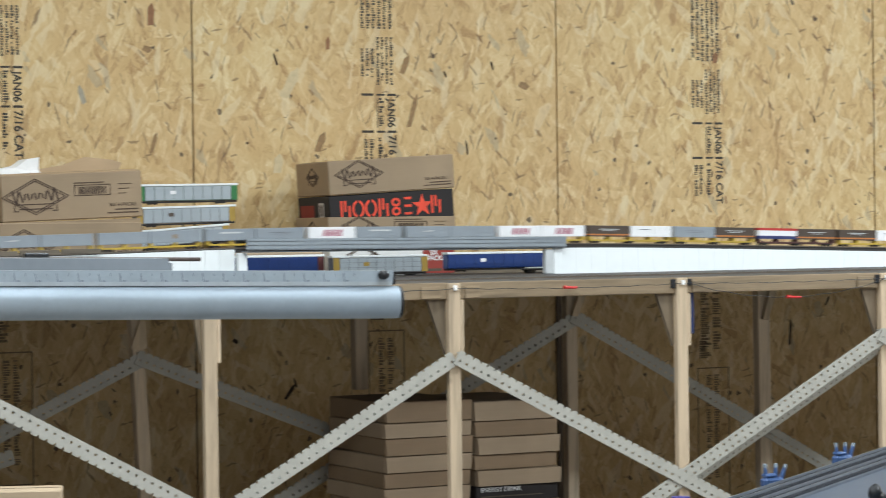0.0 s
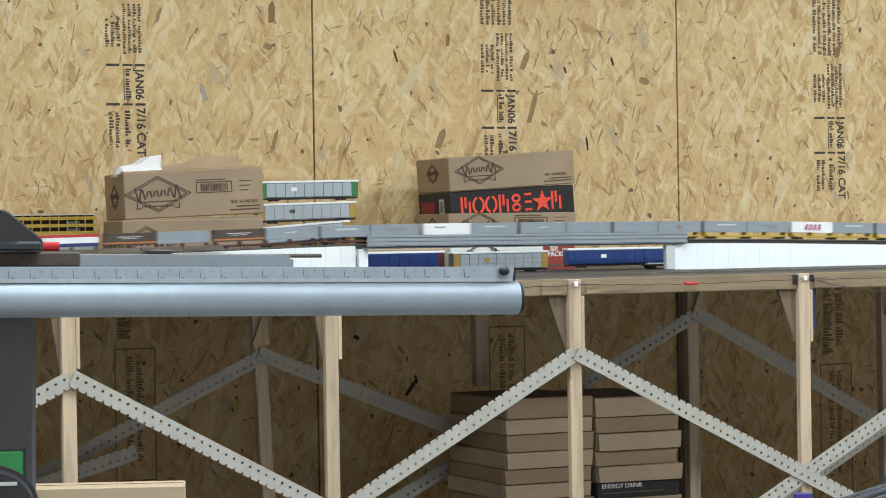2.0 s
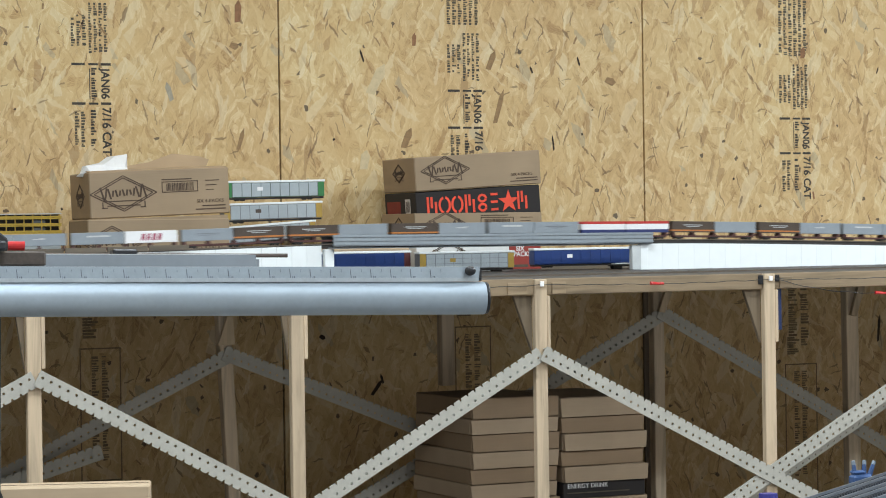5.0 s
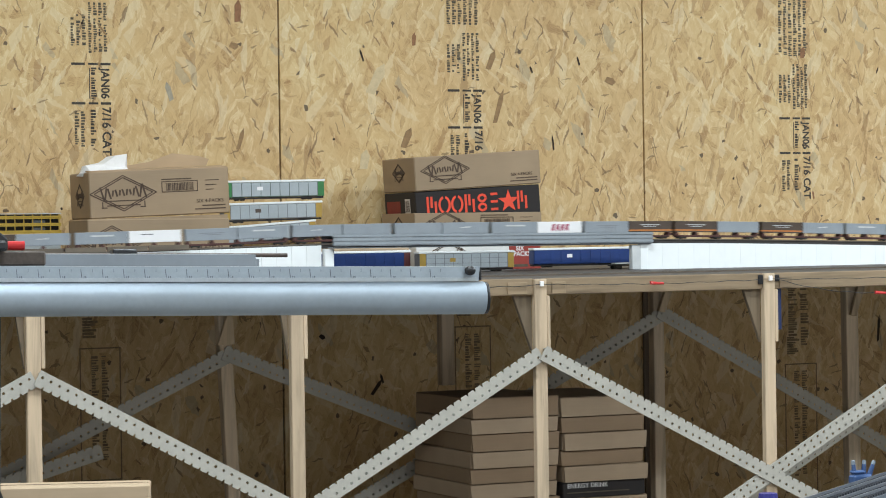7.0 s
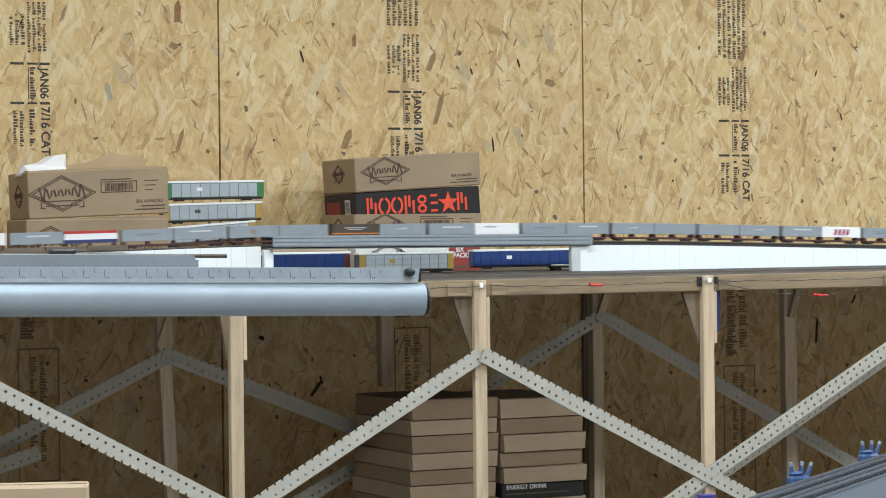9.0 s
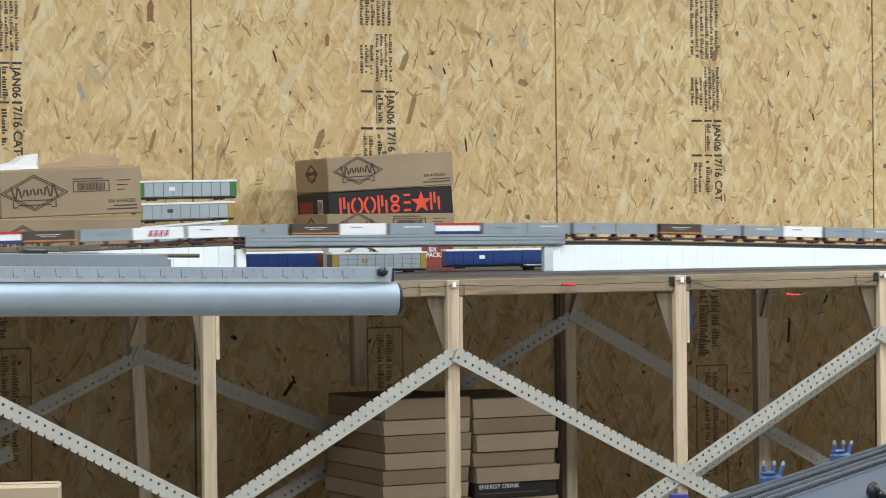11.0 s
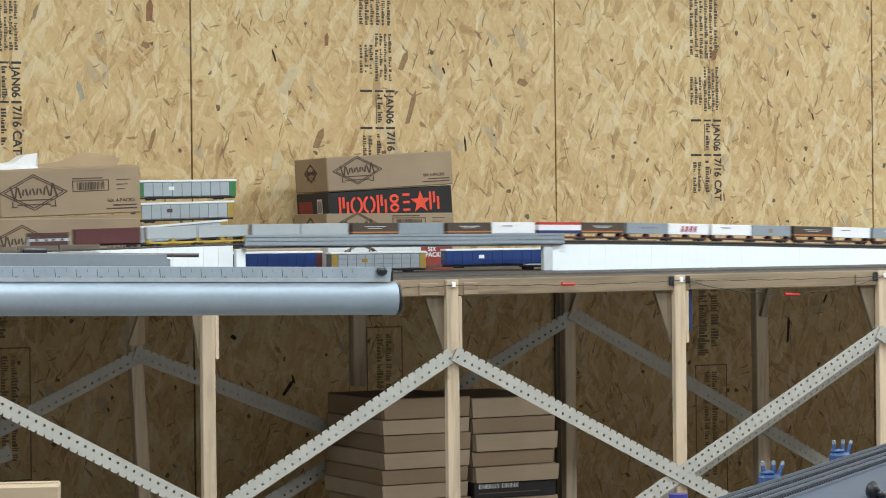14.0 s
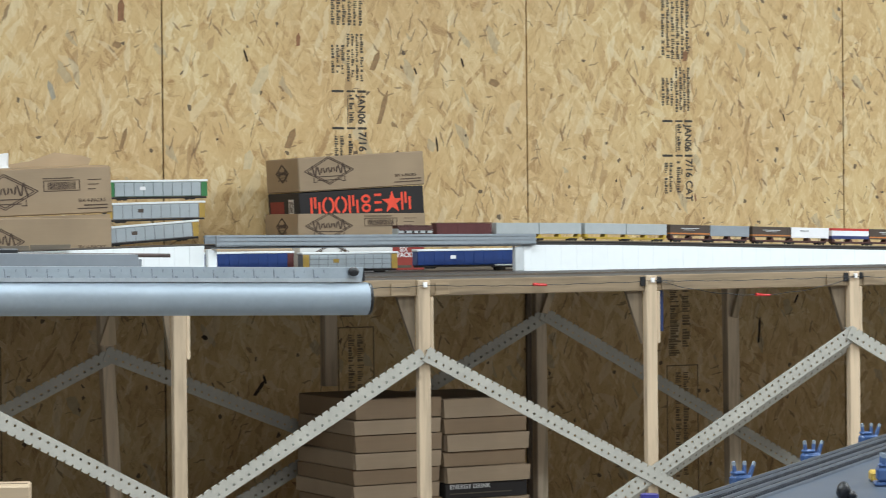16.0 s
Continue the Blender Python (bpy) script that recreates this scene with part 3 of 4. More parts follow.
block_word(tray, .033, .015, .052, NEON)
bm = boxm(-.0008, 0, .125, .235, .022, .058)
part("end_label", bm, plain("dark_red_print", (0.215, 0.0172, 0.0172), 0.6), tray)
part("end_label", boxm(-.0008, 0, .045, .085, .020, .064), LABEL_GREY, tray, "pale barcode label")
for k in range(6):
    part("label_bar", boxm(-.0013, -.0009, .049 + k * .0055, .0515 + k * .0055, .026, .058), BOX_INK, tray)
c = carton(pose(rx + .002, ry + .001, TABLE_Z + .226, 0, -3.2, rr), .390, .265, .098, "brown drinks carton with printed emblem, tilted on a black tray")
carton_print(c, .39, .11, .95, False)

# the stacks of flat cartons under the table
for col, (xa, w, tops) in enumerate(((2.696, .240, (.625, .573, .535, .491, .449, .411, .372, .33, .29, .25, .21, .17, .13, .09, .045)),
                                     (2.949, .237, (.617, .567, .527, .482, .444)))):
    rng = random.Random(col)
    for za, zb in zip(tops, tops[1:] + ((0.0,) if col == 0 else (.402,))):
        dx, dr = rng.uniform(-.005, .005), rng.uniform(-1.2, 1.2)
        f = thing("flat_carton", pose(xa + dx, 5.68 + rng.uniform(-.004, .008), zb, 0, 0, dr), "flat brown cardboard can tray, stacked under the table", "box", "stacked flat cartons")
        dark = tops.index(za) % 2 == col
        part("body", boxm(0, w, .003, .33, .0003, za - zb - .0006, .0025), CARD_DEEP if dark else CARD_DARK, f)
        part("front_flap", prism([(.002, .001), (w - .002, .001), (w + .001, za - zb - .002), (-.001, za - zb - .002)], -.004 if dark else -.009, .0025), CARD_DEEP if dark else CARD_DARK, f)
f = thing("drinks_case", pose(2.949, 5.678, .362), "black printed drinks case with white lettering under the table", "box")
part("body", boxm(0, .236, 0, .33, .0003, .0395, .002), BLACK_CARD, f)
letters("ENERGY DRINK", .0165, PAPER, f, Matrix.Translation((.012, -.0006, .0255)) @ Matrix.Rotation(radians(90), 4, "X"))
part("small_print", boxm(.012, .19, -.0006, 0, .012, .015), INK_PALE, f)
for za, zb in ((.362, .32), (.32, .27), (.27, .22), (.22, .17), (.17, .11), (.11, .05), (.05, 0)):
    f = thing("flat_carton", pose(2.949, 5.68, zb), "flat brown cardboard can tray, stacked under the table", "box", "stacked flat cartons")
    part("body", boxm(0, .245, .003, .33, .0003, za - zb - .0006, .002), CARD_DARK, f)
# a carton on the floor in front of the table
f = carton(pose(1.165, 4.515, 0, 0, 0, -20), .300, .09, .590, "pale brown shipping carton with a slightly dented top edge", material=cardboard_material("pale_carton", (0.473, 0.3612, 0.2408)))

WHITE_CARD = plain("white_carton_board", (0.8, 0.8, 0.78), 0.6, vary=0.04)
RED_CARD = plain("red_carton_board", (0.3096, 0.043, 0.0301), 0.6, vary=0.08)
f = thing("drinks_case", pose(rx - .002, ry - .004, TABLE_Z, 0, 0, rr), "white and red six-pack case under the brown cartons", "box")
part("body", boxm(0, .385, .001, .27, 0, .0775, .002), WHITE_CARD, f)
part("red_panel", boxm(.287, .3855, -.0006, .02, .0005, .077, .0008), RED_CARD, f, "red printed panel with white lettering")
diamond_logo(f, .10, .046, .036)
for tx, tz in (("SIX", .054), ("PACKS", .038)):
    letters(tx, .019, PAPER, f, Matrix.Translation((.308 if tx == "SIX" else .300, -.0012, tz)) @ Matrix.Rotation(radians(90), 4, "X"), "lettering", .95, .0005)
part("small_print", boxm(.299, .345, -.0012, -.0004, .007, .014), INK_PALE, f)
f = carton(pose(2.66, 6.58, TABLE_Z, 0, 0, -4), .27, .26, .068, "low tan carton behind the railway bridge", material=cardboard_material("tan_carton", (0.4988, 0.3784, 0.258)))


# ---- the railway line ----
PX = np.linspace(-7.6, 15.6, 2321)
PY = 6.15 + .1 * np.clip(2.9 - PX, 0, 1.3) ** 2 + .26 * (1 - np.exp(-np.clip(1.6 - PX, 0, 99) / 1.0)) * .9
PS = np.concatenate([[0], np.cumsum(np.hypot(np.diff(PX), np.diff(PY)))])
# arc length is counted so that 2.9 m along the wall is 3.0555 m along the line
PS += 3.0555 - np.interp(2.9, PX, PS)
RAIL_X = [-8, -2, 0, 1.2, 1.84, 2.14, 2.42, 2.7, 2.98, 3.26, 3.5, 3.7, 3.97, 4.2, 4.57, 5.2, 6.5, 8, 16]
RAIL_Z = [.955, .965, .978, .99, .999, 1.004, 1.0115, 1.0138, 1.0128, 1.0112, 1.0102, 1.007, 1.0, .9935, .983, .968, .95, .945, .945]
_raw = np.interp(PX, RAIL_X, RAIL_Z)
PZ = np.convolve(np.pad(_raw, 12, mode="edge"), np.ones(25) / 25, mode="valid")


def on_line(s):
    x = float(np.interp(s, PS, PX))
    return Vector((x, float(np.interp(x, PX, PY)), float(np.interp(x, PX, PZ))))


def ribbon(x0, x1, ya, yb, za, zb, step=.05):
    """A strip along the line: sideways from ya to yb of its middle, upwards from za to zb of its rail."""
    xs = np.arange(x0, x1 + 1e-6, step)
    ys, zs = np.interp(xs, PX, PY), np.interp(xs, PX, PZ)
    bm = bmesh.new()
    rows = []
    for x, y, z in zip(xs, ys, zs):
        rows.append([bm.verts.new((x, y + a, (z + b) if b > -.5 else TABLE_Z)) for a, b in ((ya, za), (yb, za), (yb, zb), (ya, zb))])
    for a, b in zip(rows, rows[1:]):
        for i in range(4):
            j = (i + 1) % 4
            bm.faces.new((a[i], a[j], b[j], b[i]))
    bm.faces.new(rows[0])
    bm.faces.new(rows[-1][::-1])
    bmesh.ops.recalc_face_normals(bm, faces=bm.faces[:])
    return bm


line = thing("railway_line", pose(0, 0, 0), "model railway line on a graded roadbed", "railway track")
part("roadbed", ribbon(-7.4, 15.4, -.026, .026, -.0135, -.006), TIE, line)
part("rail", ribbon(-7.4, 15.4, -.0092, -.0076, -.0035, -.0002), RAIL, line)
part("rail", ribbon(-7.4, 15.4, .0076, .0092, -.0035, -.0002), RAIL, line)
bm = bmesh.new()
for x in np.arange(1.0, 6.6, .0085):
    y, z = float(np.interp(x, PX, PY)), float(np.interp(x, PX, PZ))
    box_bm(bm, x, x + .0035, y - .0155, y + .0155, z - .0065, z - .0034)
tagged(part("sleeper_bed", bm, TIE, line), kind="stuff")
part("core", ribbon(-7.4, 2.49, -.02, .02, -9, -.0137), WHITE_BOARD, line)
part("core", ribbon(3.45, 15.4, -.02, .02, -9, -.0137), WHITE_BOARD, line)
fascia = thing("ramp_fascia", pose(0, 0, 0), "white beadboard fascia under the climbing railway line", "fascia")


def plank_between(xa, xb, off=-.031, drop=.0125):
    ya, yb = np.interp((xa, xb), PX, PY) + off
    za, zb = np.interp((xa, xb), PX, PZ) - drop
    bm = bmesh.new()
    v = [bm.verts.new(p) for p in ((xa, ya, TABLE_Z), (xb, yb, TABLE_Z), (xb, yb, zb), (xa, ya, za),
                                   (xa, ya + .009, TABLE_Z), (xb, yb + .009, TABLE_Z), (xb, yb + .009, zb), (xa, ya + .009, za))]
    for f in ((0, 1, 2, 3), (7, 6, 5, 4), (0, 3, 7, 4), (1, 5, 6, 2), (3, 2, 6, 7), (0, 4, 5, 1)):
        bm.faces.new([v[i] for i in f])
    return bm


for x in np.arange(.6, 2.47, .0402):
    part("plank", plank_between(x, x + .0394, -.031, .005), WHITE_BOARD, fascia)
for x in np.arange(3.447, 6.2, .0502):
    part("plank", plank_between(x, x + .0499), WHITE_BOARD, fascia)
part("end_board", plank_between(6.22, 15.3), WHITE_BOARD, fascia)
part("end_board", plank_between(-7.3, .59), WHITE_BOARD, fascia)
part("corner_post", boxm(3.424, 3.446, 6.112, 6.128, TABLE_Z, .998, .001), WHITE_BOARD, fascia)

bridge = thing("girder_bridge", pose(0, 0, 0), "grey plate-girder model bridge with pale abutments", "bridge")
for yy in (6.098, 6.178):
    bm = prism([(2.508, 1.0045), (3.455, .9995), (3.455, 1.029), (2.508, 1.034)], yy, yy + .006)
    for k in (.15, .5, .85):
        za, zb = 1.0045 + k * .0295, .9995 + k * .0295
        bm2 = prism([(2.506, za - .0016), (3.457, zb - .0016), (3.457, zb + .0016), (2.506, za + .0016)], yy - .0018, yy + .0078)
        tmp = bpy.data.meshes.new("girder_rib")
        bm2.to_mesh(tmp)
        bm2.free()
        bm.from_mesh(tmp)
    part("girder", bm, GIRDER_GREY, bridge)
part("deck", prism([(2.508, .9985), (3.455, .9955), (3.455, .9985), (2.508, 1.0015)], 6.106, 6.177), GIRDER_GREY, bridge)
part("abutment", boxm(3.394, 3.4225, 6.106, 6.124, TABLE_Z, .9945, .002), ABUT, bridge)
part("abutment", boxm(2.494, 2.520, 6.125, 6.145, TABLE_Z, .9975, .002), WHITE_BOARD, bridge)
lath = thing("wooden_lath", pose(0, 0, 0), "weathered brown lath along the ramp's edge", "wood strip")
for k in range(9):
    xa = 1.20 + k * .104
    bm = boxm(0, .1025, -.003, .003, -.0065, .0065, .0008)
    p = part("strip", bm, LATH, lath)
    za = float(np.interp(xa + .05, PX, PZ)) + .005
    ya = float(np.interp(xa + .05, PX, PY)) - .042
    p.matrix_basis = pose(xa, ya, za, 0, 0, -math.degrees(.2 * max(0, 2.9 - xa)))

# ---- the train ----
CONT = {"grey": plain("grey_container", (0.2838, 0.3182, 0.3526), 0.5, vary=0.07), "pale": plain("pale_grey_container", (0.43, 0.4644, 0.473), 0.5, vary=0.05),
        "white": plain("white_container", (0.86, 0.86, 0.87), 0.45, vary=0.03), "brown": plain("brown_container", (0.0731, 0.0516, 0.0387), 0.55, vary=0.15)}
ORANGE = plain("orange_stripe", (0.473, 0.172, 0.043), 0.5)
RED = plain("red_stripe", (0.516, 0.0387, 0.0344), 0.45)
BLUE = plain("navy_stripe", (0.0258, 0.0387, 0.1376), 0.45)
MAGENTA = plain("crimson_mark", (0.3612, 0.0258, 0.086), 0.5)
PALE_MARK = plain("pale_mark", (0.5676, 0.5848, 0.5848), 0.5)
DULL_MARK = plain("dull_mark", (0.1892, 0.1978, 0.215), 0.5)
YELLOW = plain("yellow_car_paint", (0.5332, 0.3612, 0.0516), 0.5, vary=0.1)
OXIDE = plain("oxide_car_paint", (0.0817, 0.0301, 0.0258), 0.6, vary=0.2)
MAROON = plain("maroon_car_paint", (0.1032, 0.0258, 0.0258), 0.55, vary=0.12)
WHEEL = plain("dark_wheel", (0.0258, 0.0232, 0.0215), 0.55, 0.3)
CL, CH, CW, PITCH = .1335, .0305, .0265, .2822

bm = boxm(0, CL, -CW / 2, CW / 2, 0, CH, .0006)
for k in range(26):
    x = .006 + k * (CL - .012) / 26
    for s in (-1, 1):
        box_bm(bm, x, x + .0026, s * CW / 2 - .0003, s * CW / 2 + .0003, .0022, CH - .0022)
for x in (0, CL - .0025):
    box_bm(bm, x - .0002, x + .0027, -CW / 2 - .0004, CW / 2 + .0004, -.0002, CH + .0002)
body_mesh = {k: None for k in CONT}
first = bpy.data.meshes.new("container")
bm.to_mesh(first)
bm.free()
for k in CONT:
    me = first.copy()
    me.materials.append(CONT[k])
    body_mesh[k] = me
FY = -CW / 2 - .0005


def face_mesh(name, rects, material):
    b = bmesh.new()
    for x0, x1, z0, z1, sl in rects:
        mm = Matrix.Identity(4)
        mm[0][2] = sl
        mm[0][3] = -sl * z0
        box_bm(b, x0, x1, FY - .0003, FY + .0004, z0, z1, mm)
    return mesh_of(name, b, material)


def band_mesh(name, z0, z1, material):
    b = bmesh.new()
    box_bm(b, -.0004, CL + .0004, FY - .0002, -FY + .0002, z0, z1)
    return mesh_of(name, b, material)


rngc = random.Random(9)
M_ORANGE = band_mesh("stripe", .0035, .0075, ORANGE)
M_REDTOP = band_mesh("stripe", .024, .0309, RED)
M_NAVY = band_mesh("stripe", -.0004, .0085, BLUE)
M_WORD = face_mesh("marking", [(.036, .096, .0195, .0215, 0), (.046, .086, .0155, .0168, 0)], PALE_MARK)
M_ACC = face_mesh("marking", [(.040 + .014 * k, .0445 + .014 * k, .0065, .0235, .3) for k in range(4)] + [(.045 + .014 * k, .050 + .014 * k, .012, .0145, .25) for k in range(4)] + [(.0475 + .014 * k, .0505 + .014 * k, .0065, .0235, .12) for k in range(4)], MAGENTA)
M_LAB1 = face_mesh("marking", [(.040, .098, .0185, .0225, 0)], PALE_MARK)
M_LAB2 = face_mesh("marking", [(.035, .10, .018, .0192, 0), (.045, .09, .014, .0150, 0)], DULL_MARK)
M_LAB3 = face_mesh("marking", [(.05, .078, .016, .018, 0), (.066, .082, .0185, .0198, 0)], PALE_MARK)
M_EMB = face_mesh("marking", [(.059, .070, .010, .0205, 0)], plain("tan_emblem", (0.2838, 0.1978, 0.1118), 0.6))
M_SPOT = face_mesh("marking", [(.030, .062, .0195, .022, 0)], DULL_MARK)

bm = bmesh.new()
box_bm(bm, .004, PITCH - .010, -.0035, .0035, .0045, .0105)
for x in (.004, .0675, .135, .2, .262):
    box_bm(bm, x, x + .010, -.0125, .0125, .0095, .0150)
    box_bm(bm, x + .002, x + .008, -.012, .012, .0145, .0186)
for s in (-1, 1):
    box_bm(bm, .012, PITCH - .018, s * .0115 - .001, s * .0115 + .001, .0065, .0105)
spine_src = bpy.data.meshes.new("spine")
bm.to_mesh(spine_src)
bm.free()
SPINE = {}
for k, mt in (("yellow", YELLOW), ("oxide", OXIDE)):
    me = spine_src.copy()
    me.materials.append(mt)
    SPINE[k] = me
b = bmesh.new()
for s in (-1, 1):
    box_bm(b, -.013, .013, s * .0102 - .0012, s * .0102 + .0012, .0028, .0075)
    box_bm(b, -.005, .005, s * .0105 - .0016, s * .0105 + .0016, .0018, .0088)
box_bm(b, -.0025, .0025, -.010, .010, .004, .0095)
TRUCK = mesh_of("truck", b, WHEEL)
b = bmesh.new()
for s in (-1, 1):
    cyl_bm(b, .0052, .0016, Matrix.Translation((0, s * .0083, .0050)) @ Matrix.Rotation(radians(90), 4, "X"), 16)
cyl_bm(b, .0011, .0166, Matrix.Translation((0, 0, .0050)) @ Matrix.Rotation(radians(90), 4, "X"), 8)
WHEELSET = mesh_of("wheelset", b, WHEEL)


def truck(parent, x):
    t = part("truck", TRUCK, None, parent)
    t.location.x = x
    for dx in (-.009, .009):
        w = part("wheelset", WHEELSET, None, t)
        w.location.x = dx


def container(parent, kind, x, n):
    base = {"g": "grey", "p": "pale", "w": "white", "b": "brown", "r": "white", "a": "white", "e": "grey"}[kind]
    words = {"grey": "grey shipping container", "pale": "pale grey shipping container", "white": "white shipping container", "brown": "dark brown shipping container with orange stripe"}[base]
    if kind == "r":
        words = "red, white and blue striped shipping container"
    if kind == "a":
        words = "white shipping container with crimson marking shapes"
    c = part("container", body_mesh[base], None, parent, words)
    c.location = (x, 0, .0187)
    marks = {"b": [M_ORANGE, M_WORD], "r": [M_REDTOP, M_NAVY], "a": [M_ACC], "w": [M_SPOT], "e": [M_EMB], "p": [],
             "g": [[M_LAB1], [M_LAB2], [M_LAB3], []][n % 4]}[kind]
    for me in marks:
        part("stripe" if "stripe" in me.name else "marking", me, None, c)


# from the last car to the first: two containers each, then the car's paint
CARS = ["ppy", "ppy", "bgo", "bwo", "rbo", "gao", "weo", "bwo", "gro", "ggo", "ego", "bgo", "gwo", "ggo", "ggo", "ggo", "gao", "gbo", "bgo", "bgo",
        "ggo", "rro", "bgo", "bgo", "ggo", "wgy", "ggy", "gey", "ggy", "agy", "ggy", "aay", "bwy", "gby", "rbo", "bwy"]
train = []
for n, (k1, k2, paint) in enumerate(CARS):
    words = {"y": "yellow spine car carrying two model shipping containers", "o": "oxide-brown spine car carrying two model shipping containers"}[paint]
    car = thing("container_car", pose(0, 0, 0), words, "train car", "cars of the container train")
    part("spine", SPINE["yellow" if paint == "y" else "oxide"], None, car)
    for x in (.028, .140, PITCH - .034):
        truck(car, x)
    container(car, k1, .003, n)
    container(car, k2, .003 + CL + .003, n * 3 + 1)
    train.append((car, n * PITCH, PITCH))


def closed_car(name, length, height, mat, label, stripe=None):
    car = thing(name, pose(0, 0, 0), label, "train car", "cars of the container train")
    b = boxm(.004, length - .004, -.0165, .0165, .010, height, .0008)
    for k in range(int(length / .012)):
        for s in (-1, 1):
            box_bm(b, .010 + k * .012, .0115 + k * .012, s * .0165 - .0005, s * .0165 + .0005, .012, height - .002)
    part("body", b, mat, car)
    part("roof", prism([(.002, height + .0002), (length - .002, height + .0002), (length - .003, height + .003), (.003, height + .003)], -.017, .017), mat, car)
    part("underframe", boxm(.0, length, -.006, .006, .006, .0098), WHEEL, car)
    for x in (.025, length - .025):
        truck(car, x)
    if stripe:
        part("stripe", boxm(.006, length - .006, -.0174, .0174, *stripe[:2]), stripe[2], car)
    return car


boxcar = closed_car("boxcar", .178, .047, MAROON, "maroon model boxcar near the train's end")
part("door", boxm(.068, .110, -.0182, -.0168, .012, .044), MAROON, boxcar)
train.append((boxcar, -.187, .178))
caboose = closed_car("caboose", .112, .040, OXIDE, "dark brown caboose with a white window band", (.0215, .0285, CONT["pale"]))
for x in (.022, .046, .064, .086):
    part("window", boxm(x, x + .007, -.0181, -.0170, .022, .028), BLACK, caboose)
for x in (.003, .106):
    part("end_rail", boxm(x, x + .003, -.0165, .0165, .010, .034), CONT["pale"], caboose)
train.append((caboose, -.305, .112))
TRAIN_T = [0, .5, 1, 1.5, 2, 2.5, 3, 3.5, 4, 6.5, 7, 7.5, 8, 8.5, 9, 9.5, 12, 12.5, 13, 13.5, 14, 14.5, 15, 15.5, 16]
TRAIN_S = [-5.3295, -5.054, -4.781, -4.500, -4.216, -3.9335, -3.652, -3.368, -3.086, -1.664, -1.378, -1.097, -.816, -.536, -.257, .014,
           1.383, 1.634, 1.889, 2.152, 2.420, 2.692, 2.963, 3.234, 3.505]


def car_pose(s0, length, t):
    s = float(np.interp(t, TRAIN_T, TRAIN_S)) + s0
    a, b = on_line(s), on_line(s + length)
    d = b - a
    return pose(a.x, a.y, a.z, 0, -math.degrees(math.atan2(d.z, math.hypot(d.x, d.y))), math.degrees(math.atan2(d.y, d.x)))


# ---- parked rolling stock ----
SILVER = plain("silver_car_panel", (0.4042, 0.4558, 0.4902), 0.45, vary=0.06)
GREEN = plain("green_end", (0.043, 0.2064, 0.0688), 0.5)
OCHRE = plain("ochre_end", (0.43, 0.2838, 0.0602), 0.5)
DEEP_BLUE = plain("deep_blue_car", (0.0129, 0.043, 0.1806), 0.45, vary=0.1)


def autorack(m, length, height, panel, post, end, label, badge=None, bays=9, bars=True):
    c = thing("autorack", m, label, "train car", "parked model cars")
    part("underframe", boxm(.004, length - .004, -.014, .014, .004, .009), WHEEL, c)
    part("body", boxm(.002, length - .002, -.0165, .0165, .0095, height - .006, .0006), post, c)
    part("roof", boxm(0, length, -.018, .018, height - .0058, height + .0004, .0012), WHITE_BOARD, c, "white roof")
    w = (length - .045) / bays
    for k in range(bays):
        x = .0225 + k * w
        part("panel", boxm(x + .0009, x + w - .0009, -.0174, -.0160, .012, height - .007), panel, c)
        part("panel", boxm(x + .0009, x + w - .0009, .0160, .0174, .012, height - .007), panel, c)
    for zz in (height * .42, height * .66) if bars else ():
        part("rail_bar", boxm(.021, length - .021, -.0178, -.0172, zz, zz + .0007), post, c)
    for x in (.003, length - .021):
        part("end_panel", boxm(x, x + .018, -.0175, .0175, .0105, height - .006), end, c)
    if badge:
        part("badge", boxm(length * .32, length * .32 + .017, -.0180, -.0172, height * .5, height * .68), badge, c)
    for x in (.05, length - .05):
        t = part("truck", TRUCK, None, c)
        t.location.x = x
        for dx in (-.009, .009):
            wst = part("wheelset", WHEELSET, None, t)
            wst.location.x = dx
    return c


autorack(pose(2.452, 6.78, 1.132, 0, -.6), .305, .057, SILVER, plain("dark_green_post", (0.0602, 0.1032, 0.0774), 0.5), GREEN, "silver model autorack with green ends, stacked on others", CONT["white"], bars=False)
autorack(pose(2.445, 6.775, 1.068, 0, -1.2), .303, .057, SILVER, DULL_MARK, OCHRE, "silver model autorack with ochre ends, in a stack", BROWN_METAL, bars=False)
autorack(pose(2.425, 6.77, 1.0, 0, -3.9), .303, .057, SILVER, DULL_MARK, OCHRE, "silver model autorack, tilted at the bottom of a stack", BROWN_METAL, bars=False)
f = thing("wooden_block", pose(2.45, 6.74, TABLE_Z), "pine block under the stacked model cars", "block")
part("body", boxm(0, .24, 0, .075, 0, .069, .002), PINE_X, f)
autorack(pose(2.535, 6.36, TABLE_Z + .006), .302, .056, DEEP_BLUE, DEEP_BLUE, MAROON, "deep blue model autorack with white roof on the lower track")
autorack(pose(2.846, 6.33, TABLE_Z + .0005), .292, .057, SILVER, DULL_MARK, OCHRE, "silver model autorack with ochre ends on the lower track", OCHRE)
autorack(pose(3.232, 6.40, TABLE_Z + .006), .33, .055, DEEP_BLUE, DEEP_BLUE, DEEP_BLUE, "deep blue model autorack with white emblem on the lower track", CONT["white"])
f = thing("flat_car", pose(3.43, 6.30, TABLE_Z), "low dark model flat car beside the abutment", "train car")
part("deck", boxm(0, .12, -.014, .014, .008, .013, .001), WHEEL, f)
part("load", boxm(.01, .11, -.01, .01, .0132, .017, .001), PALE_MARK, f)
truck(f, .02), truck(f, .10)
low_line = thing("lower_track", pose(0, 0, 0), "dark model track on the table under the bridge", "railway track")
